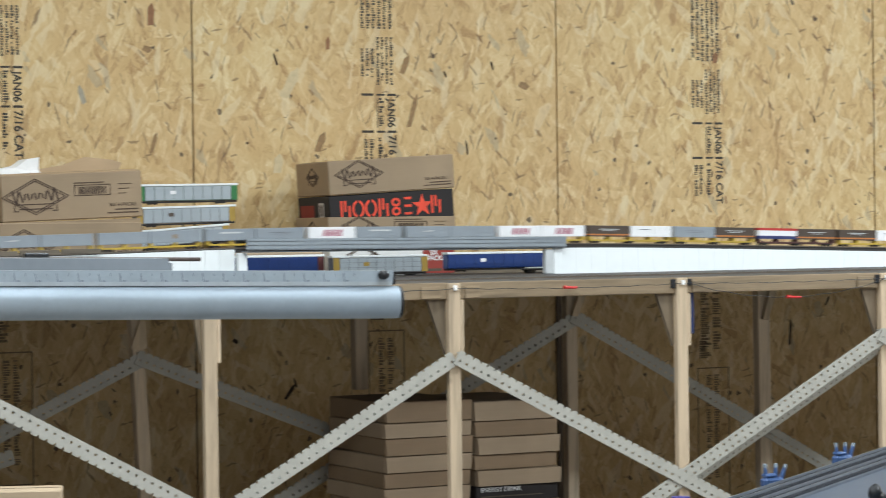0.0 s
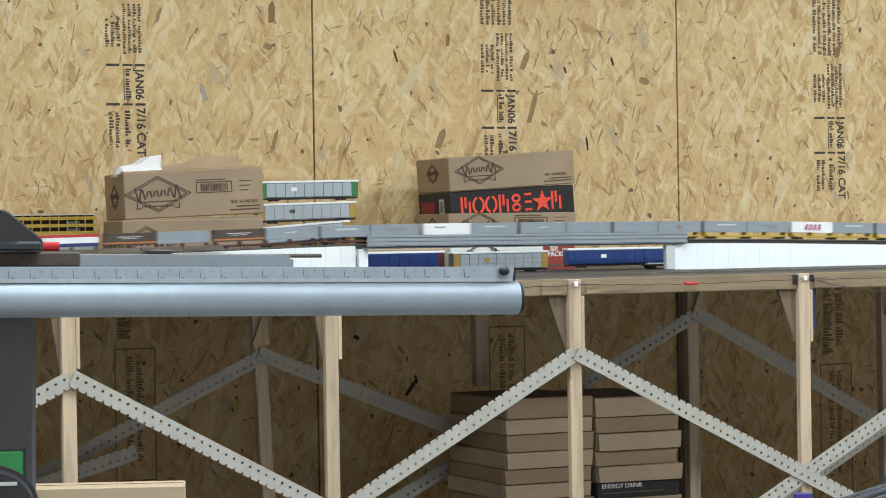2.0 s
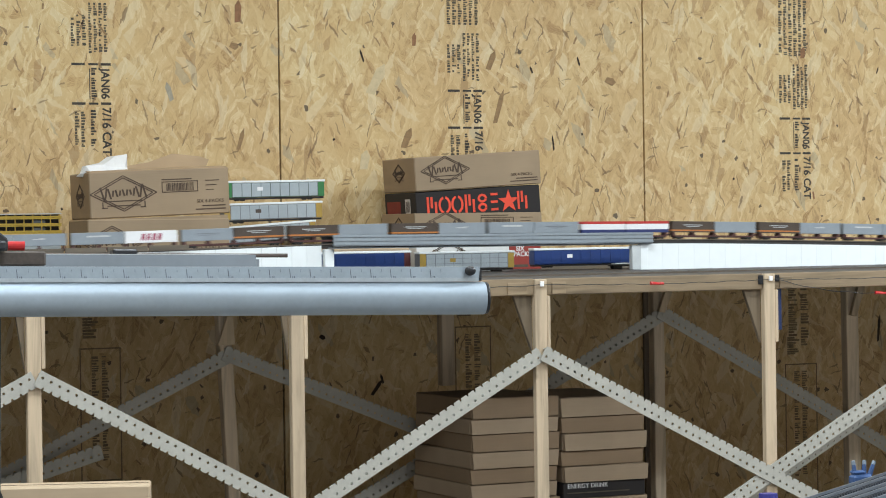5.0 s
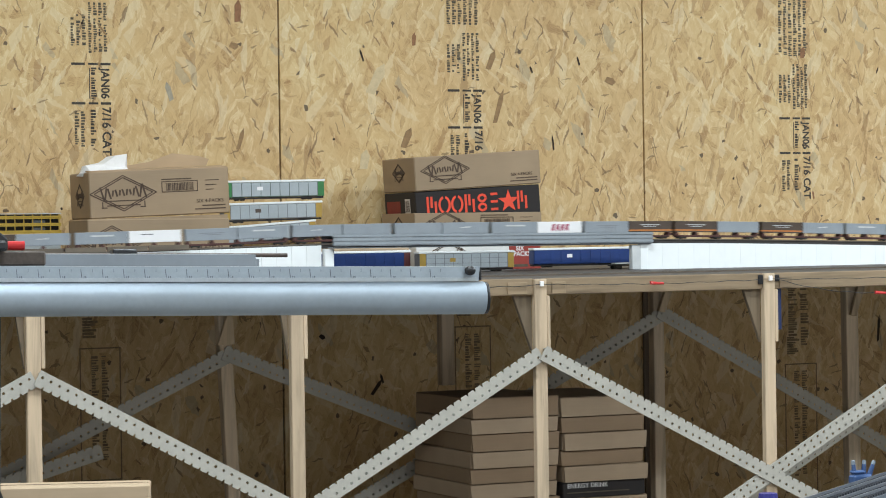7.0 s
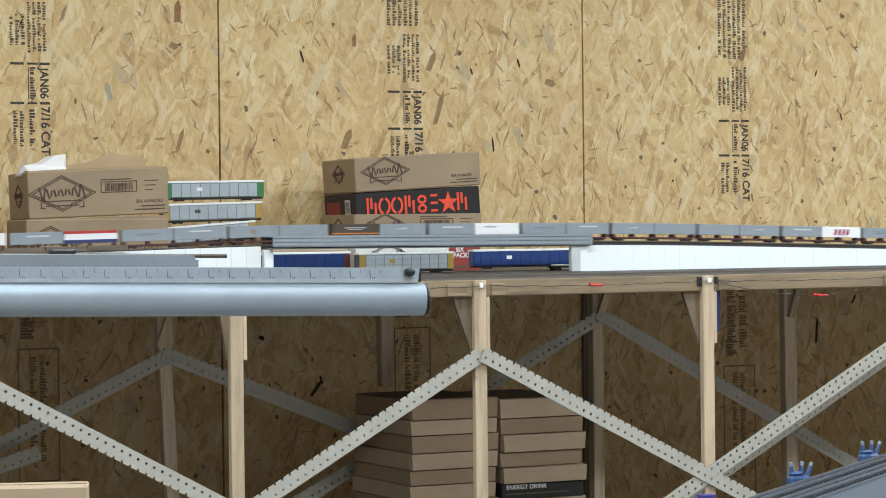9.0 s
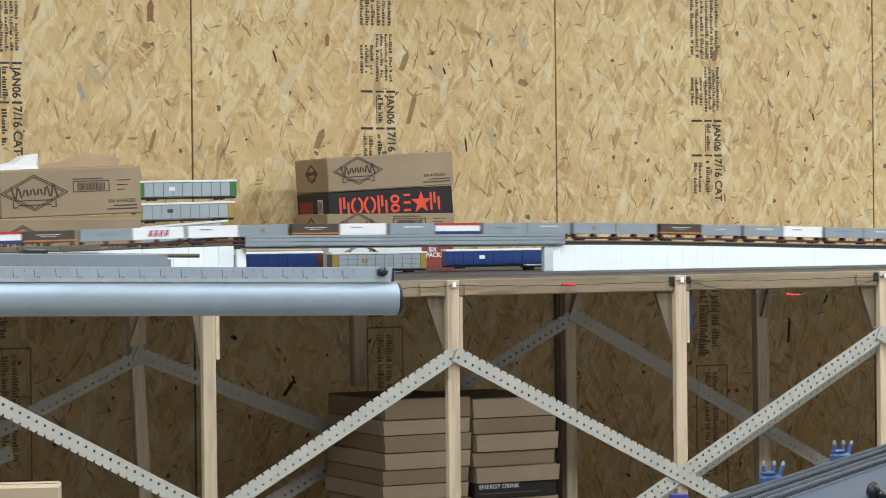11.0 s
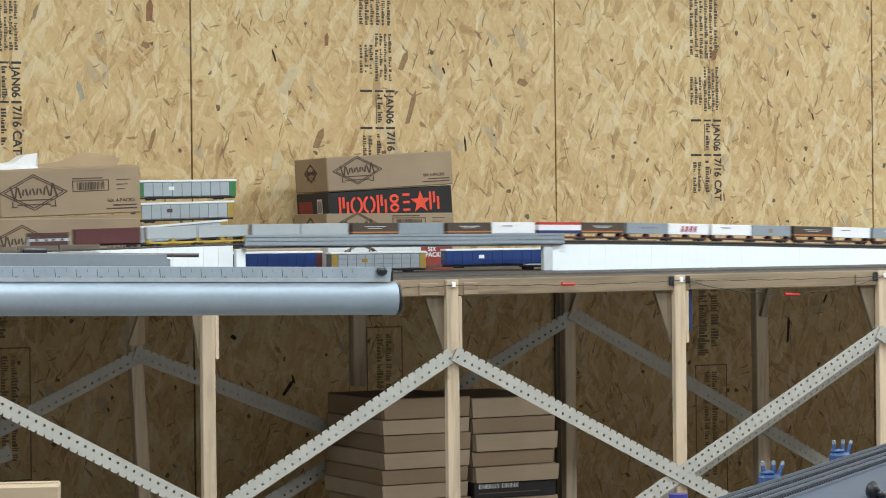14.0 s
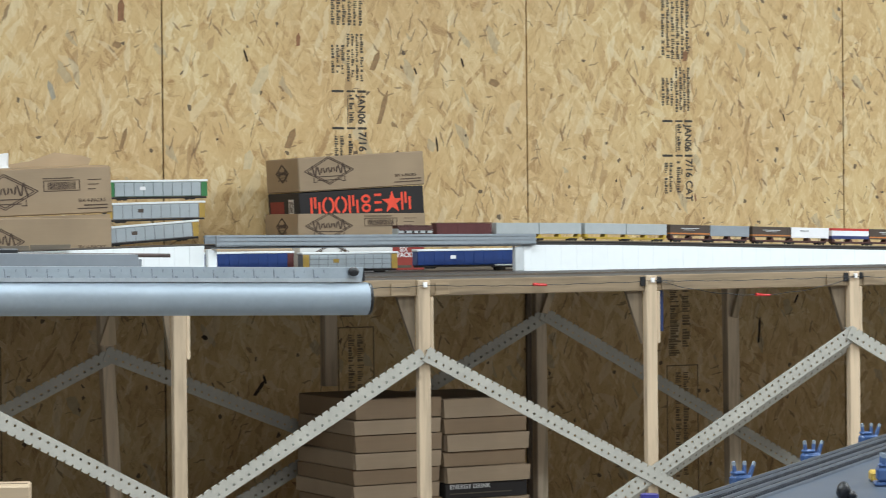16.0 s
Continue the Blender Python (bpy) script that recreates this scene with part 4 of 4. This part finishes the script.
part("roadbed", boxm(2.3, 3.62, 6.31, 6.385, TABLE_Z, TABLE_Z + .0004), TIE, low_line)
part("rail", boxm(2.3, 3.37, 5.60, 5.604, TABLE_Z, TABLE_Z + .004), RAIL, low_line)
part("rail", boxm(2.3, 6.0, 5.62, 5.624, TABLE_Z, TABLE_Z + .004), RAIL, low_line)

# an open yellow car carrier on a pale car, beside the cartons
f = thing("pale_hopper_car", pose(1.63, 6.70, TABLE_Z), "pale grey model car under a yellow car carrier", "train car")
part("body", boxm(0, .32, -.017, .017, .055, .120, .001), CONT["pale"], f)
part("stand", boxm(.01, .31, -.016, .016, 0, .0548), PINE_X, f)
f = thing("car_carrier", pose(1.648, 6.70, TABLE_Z + .1205), "open yellow model car carrier with three decks", "train car")
for z in (.002, .0215, .041):
    part("deck", boxm(0, .305, -.016, .016, z, z + .004), YELLOW, f)
    part("kerb", boxm(0, .305, -.0172, -.0160, z + .0042, z + .0085), YELLOW, f)
for k in range(13):
    x = .004 + k * .0245
    part("post", boxm(x, x + .0022, -.0168, -.0145, .006, .054), YELLOW, f)
    part("post", boxm(x, x + .0022, .0145, .0168, .006, .054), YELLOW, f)
part("roof", boxm(0, .305, -.017, .017, .0542, .0565), PALE_MARK, f)
part("lining", boxm(.002, .303, .004, .006, .0085, .0535), BLACK, f)
for z in (.0062, .0257):
    part("load", boxm(.225, .262, -.012, .003, z, z + .013, .003), DARK_GREY, f)


# ---- wires and clips on the table's front ----
def tube(points, r, seg=6):
    cu = bpy.data.curves.new("wire", "CURVE")
    cu.dimensions, cu.bevel_depth, cu.bevel_resolution = "3D", r, 1
    sp = cu.splines.new("POLY")
    sp.points.add(len(points) - 1)
    for p, q in zip(sp.points, points):
        p.co = (*q, 1)
    tmp = new("wire", cu)
    me = bpy.data.meshes.new_from_object(tmp.evaluated_get(bpy.context.evaluated_depsgraph_get()))
    bpy.data.objects.remove(tmp)
    return me


def wire(x0, x1, sag, z=TABLE_Z - .012, y=5.2405):
    n = 24
    pts = [(x0 + (x1 - x0) * k / n, y, z - sag * (1 - (2 * k / n - 1) ** 2) + .0012 * math.sin(k * 1.7)) for k in range(n + 1)]
    me = tube(pts, .0009)
    me.materials.append(BLACK)
    ob = tagged(part("wire", me, None, None), "thin black wire strung along the table's front edge", "wire")
    return ob


for a, b, s in ((2.69, 3.296, .004), (3.31, 3.90, .040), (3.296, 3.90, .003), (3.90, 4.51, .006), (2.08, 2.69, .004)):
    wire(a, b, s)
for x, z, w in ((2.975, .911, .028), (3.612, .8735, .034)):
    b = bmesh.new()
    cyl_bm(b, .0042, w, Matrix.Rotation(radians(90), 4, "Y"), 10, .0028)
    cyl_bm(b, .003, .012, Matrix.Translation((w * .55, 0, .0005)) @ Matrix.Rotation(radians(90), 4, "Y"), 8)
    p = part("wire_splice", b, RED_PLASTIC, None)
    p.matrix_basis = pose(x, 5.240, z, 0, 4, 0)
    tagged(p, "red plastic splice on the thin black wire", "connector")
p = part("blue_strap", boxm(0, .012, 0, .003, 0, .118, .001), plain("blue_plastic", (0.02, 0.035, 0.11), 0.4), None)
p.location = (3.326, 5.2625, .79)
tagged(p, "narrow dark blue strap hanging beside a table leg", "strap")

# strip added as the sheet joint's shade, and bark chips on the lower wall
tagged(part("wall_batten", boxm(3.911, 3.929, 6.966, 6.976, 0, TABLE_Z - .008, .002), DARK_STRIP, None), "added dark brown strip for the wall joint and its shade under the table", "batten")
BARK = plain("bark", (0.043, 0.0258, 0.0155), 0.9, vary=0.4)
STRANDS = (BARK, plain("brown_strand", (0.30, 0.185, 0.085), 0.7, vary=0.25, scale=60), plain("grey_strand", (0.37, 0.33, 0.25), 0.7, vary=0.2, scale=60),
           plain("pale_strand", (0.62, 0.50, 0.30), 0.7, vary=0.12, scale=60), plain("rust_strand", (0.27, 0.13, 0.06), 0.7, vary=0.25, scale=60))


def chip(x, z, w, h, a, kind):
    """A loose strand or bark chip that stands out in the sheet's face."""
    p = part("bark_chip" if kind == 0 else "wood_strand", prism([(-w / 2, -h / 2), (w * .3, -h * .45), (w / 2, h * .2), (w * .1, h / 2), (-w * .45, h * .25)], -.0009, 0), STRANDS[kind], wall)
    p.matrix_basis = pose(x, WALL_Y - .0001, z, 0, a, 0)


for row in ((2.579, 1.689, 0.0220, 0.0678, 0, 4), (2.566, 1.587, 0.0271, 0.0203, 30, 1), (3.018, 1.496, 0.0339, 0.1051, 25, 3),
            (2.975, 1.255, 0.0305, 0.0610, 5, 3), (3.141, 1.617, 0.0136, 0.0407, 0, 4), (2.365, 1.453, 0.0169, 0.0576, -20, 2),
            (2.583, 1.316, 0.0136, 0.0678, 15, 1), (3.114, 1.320, 0.0237, 0.0678, 20, 1), (2.969, 1.566, 0.0068, 0.0407, -20, 0),
            (2.347, 1.630, 0.0085, 0.0203, 30, 1), (3.399, 1.558, 0.0203, 0.0644, 20, 1), (3.423, 1.417, 0.0169, 0.1119, 15, 1),
            (3.811, 1.499, 0.0373, 0.0237, 25, 1), (3.698, 1.560, 0.0068, 0.0305, -20, 0), (3.534, 1.531, 0.0068, 0.0237, -25, 0),
            (4.519, 1.599, 0.0186, 0.0373, 0, 4)):
    chip(*row)
rng = random.Random(17)
for k in range(40):
    small = k % 2
    chip(rng.uniform(1.6, 5.6), rng.uniform(1.1, 1.75), rng.uniform(.005, .008) if small else rng.uniform(.004, .007),
         rng.uniform(.005, .009) if small else rng.uniform(.02, .05), rng.uniform(-40, 40), 0 if small else rng.choice((0, 1, 1, 4)))
for row in ((3.004, .575, .012, .06, 35, 0), (3.02, .60, .008, .03, -20, 0), (4.80, .70, .010, .09, 3, 0), (4.95, .80, .008, .035, 25, 0),
            (2.44, .39, .016, .022, 20, 0), (2.83, .73, .02, .014, 40, 0)):
    chip(*row)

# ---- the table saw in front ----
SAW = pose(1.381, 2.882, 0, 0, 1.0, -8.7)
saw = thing("table_saw", SAW, "table saw with a satin aluminium fence rail and ruler", "machine")


def oval_tube(x0, x1, w, h, yc, zc, seg=40, power=2.25):
    """A tube along x with a rounded-square section."""
    bm = bmesh.new()
    rings = []
    for x in (x0, x1):
        ring = []
        for k in range(seg):
            a = 2 * math.pi * k / seg
            ca, sa = math.cos(a), math.sin(a)
            ring.append(bm.verts.new((x, yc + w / 2 * math.copysign(abs(ca) ** (2 / power), ca), zc + h / 2 * math.copysign(abs(sa) ** (2 / power), sa))))
        rings.append(ring)
    for k in range(seg):
        j = (k + 1) % seg
        f = bm.faces.new((rings[0][k], rings[0][j], rings[1][j], rings[1][k]))
        f.smooth = True
    bm.faces.new(rings[0])
    bm.faces.new(rings[1][::-1])
    bmesh.ops.recalc_face_normals(bm, faces=bm.faces[:])
    return bm


part("fence_rail", oval_tube(-1.25, -.005, .044, .0415, .021, .960), ALU, saw, "satin aluminium fence rail")
part("end_cap", oval_tube(-.0048, -.001, .043, .0405, .021, .960), BLACK, saw)
b = prism([(-1.25, .9815), (-.012, .9815), (-.010, .9995), (-1.25, .9995)], .016, .040)
part("ruler_rail", b, RULER, saw, "pale ruler rail with black marks")
b = bmesh.new()
for k in range(46):
    x = -.075 - k * .0258
    mm = Matrix.Identity(4)
    mm[0][2] = -.12
    mm[0][3] = .12 * .985
    box_bm(b, x, x + .0007, .0154, .0161, .986, .9965, mm)
    box_bm(b, x + .0129, x + .0133, .0155, .0161, .993, .9965)
    box_bm(b, x + .0026, x + .0033, .0155, .0161, .9845, .988)
    box_bm(b, x + .0046, x + .0057, .0155, .0161, .9845, .988)
tagged(part("ruler_scale", b, plain("ruler_marks", (0.1032, 0.1204, 0.1462), 0.6), saw), kind="stuff")
b = bmesh.new()
bmesh.ops.create_uvsphere(b, u_segments=16, v_segments=10, radius=1, matrix=Matrix.Translation((-.025, .010, .9945)) @ Matrix.Diagonal((.0072, .0065, .0060, 1)))
cyl_bm(b, .0035, .010, Matrix.Translation((-.025, .014, .993)) @ Matrix.Rotation(radians(90), 4, "X"), 12)
smooth(part("knob", b, BLACK, saw, "small round black knob"))
part("rail_lip", prism([(-1.25, .9812), (-.014, .9812), (-.014, .9858), (-1.25, .9858)], .0125, .0158), LIP, saw, "bright worn aluminium lip")
part("rail_end", boxm(-.0105, -.0085, .015, .040, .982, .9985), BLACK, saw)
b = boxm(-1.25, -.2565, .19, .30, .965, 1.0135)
bmesh.ops.bevel(b, geom=[e for e in b.edges if abs(e.verts[0].co.x - e.verts[1].co.x) < .01 and max(e.verts[0].co.x, e.verts[1].co.x) > -.3], offset=.006, segments=3, affect="EDGES")
part("table_wing", b, GREY_PAINT, saw, "grey painted table edge")
part("saw_table", boxm(-1.25, -.25, .30, .85, .968, 1.002, .003), GREY_PAINT, saw)
b = bmesh.new()
cyl_bm(b, .0032, .5, Matrix.Translation((-.334, .80, 1.0085)) @ Matrix.Rotation(radians(90), 4, "Y"), 10)
part("rear_rod", b, BROWN_METAL, saw)
part("stop", boxm(-.397, -.362, .53, .56, 1.0022, 1.019, .002), BLACK, saw)
part("brown_strip", boxm(-1.25, -.548, .085, .12, 1.0, 1.018, .002), BROWN_METAL, saw, "dusty brown strip")
part("support_web", boxm(-1.25, -.012, .0402, .20, .945, .979), GREY_PAINT, saw)
b = prism([(-.80, 1.0185), (-.597, 1.0185), (-.597, 1.033), (-.640, 1.068), (-.648, 1.070), (-.652, 1.048), (-.664, 1.048), (-.667, 1.071), (-.80, 1.071)], .06, .11)
bmesh.ops.bevel(b, geom=b.edges[:], offset=.0018, segments=1, affect="EDGES")
part("fence_head", b, BLACK, saw, "black fence clamp")
part("fence_shelf", boxm(-.80, -.599, .05, .12, 1.0188, 1.031, .003), BLACK, saw)
b = bmesh.new()
cyl_bm(b, .0058, .027, Matrix.Translation((-.586, .10, 1.0245)) @ Matrix.Rotation(radians(90), 4, "Y"), 14)
part("red_handle", b, RED_PLASTIC, saw, "glossy red handle tip")
part("cabinet", boxm(-1.25, -.574, .34, .80, .02, .9445, .006), CABINET, saw, "grey sheet-steel cabinet")
part("warning_plate", boxm(-.86, -.628, -.012, -.009, .694, .782, .002), plain("green_plate", (0.0258, 0.2408, 0.0602), 0.5), saw, "green plate with an orange field")
part("plate_frame", boxm(-.862, -.624, -.0085, .0, .690, .786, .002), BLACK, saw)
part("orange_field", boxm(-.86, -.651, -.0135, -.0121, .724, .759), plain("orange_plate", (0.473, 0.1462, 0.043), 0.5), saw)
part("plate_arm", boxm(-.85, -.70, .0005, .338, .72, .76), BLACK, saw)
b = bmesh.new()
cyl_bm(b, .052, .03, Matrix.Rotation(radians(90), 4, "X"), 40)
bmesh.ops.bevel(b, geom=[e for e in b.edges if e.is_boundary or e.calc_face_angle(0) > 1], offset=.008, segments=3, affect="EDGES")
p = part("handwheel", b, BLACK, saw, "black round handwheel")
p.location = (-.672, -.11, .722)
b = bmesh.new()
cyl_bm(b, .012, .10, Matrix.Translation((-.672, -.05, .722)) @ Matrix.Rotation(radians(90), 4, "X"), 14)
part("spindle", b, DARK_GREY, saw)
p = part("grip_mark", boxm(-.012, .012, -.017, -.0152, .03, .034), PALE_MARK, saw)
p.location = (-.659, -.11, .722)

# ---- a yard board with two tracks, and blue clamps along its edge ----
YARD = pose(2.001, 3.051, .66, 0, 0, 38.8)
BLUE_GREY = plain("blue_grey_board", (0.0645, 0.086, 0.1204), 0.5, vary=0.08, scale=9)
ROADBED = plain("grey_roadbed", (0.13, 0.15, 0.18), 0.6)
DULL_RAIL = plain("dull_rail", (0.20, 0.22, 0.25), 0.45, 0.4)
SLEEPER = plain("dark_sleepers", (0.022, 0.026, 0.034), 0.6)
yard = thing("yard_board", YARD, "blue-grey board with two model tracks on trestles", "board")
part("board", boxm(-.5, 1.9, -.42, 0, -.03, 0, .002), BLUE_GREY, yard)
for x in (-.4, 1.8):
    for y in (-.40, -.05):
        part("leg", boxm(x, x + .04, y, y + .035, -.66, -.0305), PINE, yard)
for yc in (-.022, -.066):
    part("roadbed", prism([(-.49, .0002), (1.89, .0002), (1.89, .004), (-.49, .004)], yc - .018, yc + .018), ROADBED, yard)
    for s in (-1, 1):
        part("rail", boxm(-.49, 1.89, yc + s * .0083 - .0008, yc + s * .0083 + .0008, .0076, .0115), DULL_RAIL, yard)
    b = bmesh.new()
    for x in np.arange(-.1, 1.6, .0125):
        box_bm(b, x, x + .0066, yc - .0158, yc + .0158, .004, .0075)
    tagged(part("sleeper_bed", b, SLEEPER, yard), kind="stuff")
part("strip", boxm(-.49, 1.89, -.0475, -.0405, .0002, .006), BLUE_GREY, yard)
CLAMP_BLUE = plain("blue_clamp_plastic", (0.0516, 0.1075, 0.258), 0.4, vary=0.15)
TIP = plain("pale_clamp_tip", (0.258, 0.3096, 0.3698), 0.5)


def clamp(m):
    c = thing("spring_clamp", m, "blue plastic spring clamp with pale tips on the board's edge", "clamp", "blue clamps on the yard board")
    part("body", boxm(-.019, .014, -.010, .010, .006, .0275, .004), CLAMP_BLUE, c)
    part("jaw", boxm(-.018, .018, -.0135, .0135, .0, .0058, .0015), CLAMP_BLUE, c)
    part("shoulder", boxm(-.017, .002, -.008, .008, .0277, .033, .002), CLAMP_BLUE, c)
    for x, r in ((-.012, -6), (.003, 3), (.012, 22)):
        b = bmesh.new()
        cyl_bm(b, .0042, .018, Matrix.Translation((0, 0, .009)), 10, .003)
        h = part("handle", b, CLAMP_BLUE, c)
        h.matrix_basis = pose(x, 0, .024, 0, r, 0)
        b = bmesh.new()
        cyl_bm(b, .0034, .006, Matrix.Translation((0, 0, .021)), 10, .0028)
        t = part("tip", b, TIP, h)
    return c


first_clamp = clamp(YARD @ pose(.22, .011, -.016, 0, 0, -45))
for x, y, z, r in ((.61, .011, -.016, -40), (.99, .011, -.016, -49), (1.31, .011, -.016, -42), (.24, -.20, .0005, 20)):
    copy_thing(first_clamp, YARD @ pose(x, y, z, 0, 0, r))
b = bmesh.new()
cyl_bm(b, .018, .02, Matrix.Identity(4), 20, .015)
p = part("purple_cap", b, plain("purple_blue_plastic", (0.043, 0.043, 0.2408), 0.4), None)
p.location = (2.235, 3.572, .595)
tagged(p, "round purple-blue plastic cap on a post", "cap")
part("post", boxm(-.012, .012, -.012, .012, -.595, -.0101), PINE, p)
for x, y, r, sq in ((.057, -.190, .011, 1.3), (.073, -.181, .008, 1.0), (.048, -.204, .007, .8)):
    b = bmesh.new()
    bmesh.ops.create_icosphere(b, subdivisions=3, radius=r)
    for v in b.verts:
        v.co *= 1 + .35 * noise.noise(v.co * 90)
        v.co.z = max(-r * .8, v.co.z * sq)
    p = part("black_lump", b, BLACK, None)
    p.matrix_basis = YARD @ pose(x, y, r * .8)
    tagged(p, "small black crumpled lump on the blue-grey board", "scrap")
b = boxm(-.02, .02, -.012, .012, 0, .016, .003)
p = part("yellow_box", b, plain("yellow_plastic", (0.5332, 0.3612, 0.0688), 0.5), None)
p.matrix_basis = YARD @ pose(.296, -.178, .0004, 0, 0, 20)
tagged(p, "small yellow plastic box on the blue-grey board", "box")


def motions():
    """The whole train runs along its line from left to right."""
    for car, s0, length in train:
        walk(car, [(.5 * k, car_pose(s0, length, .5 * k)) for k in range(33)])


motions()
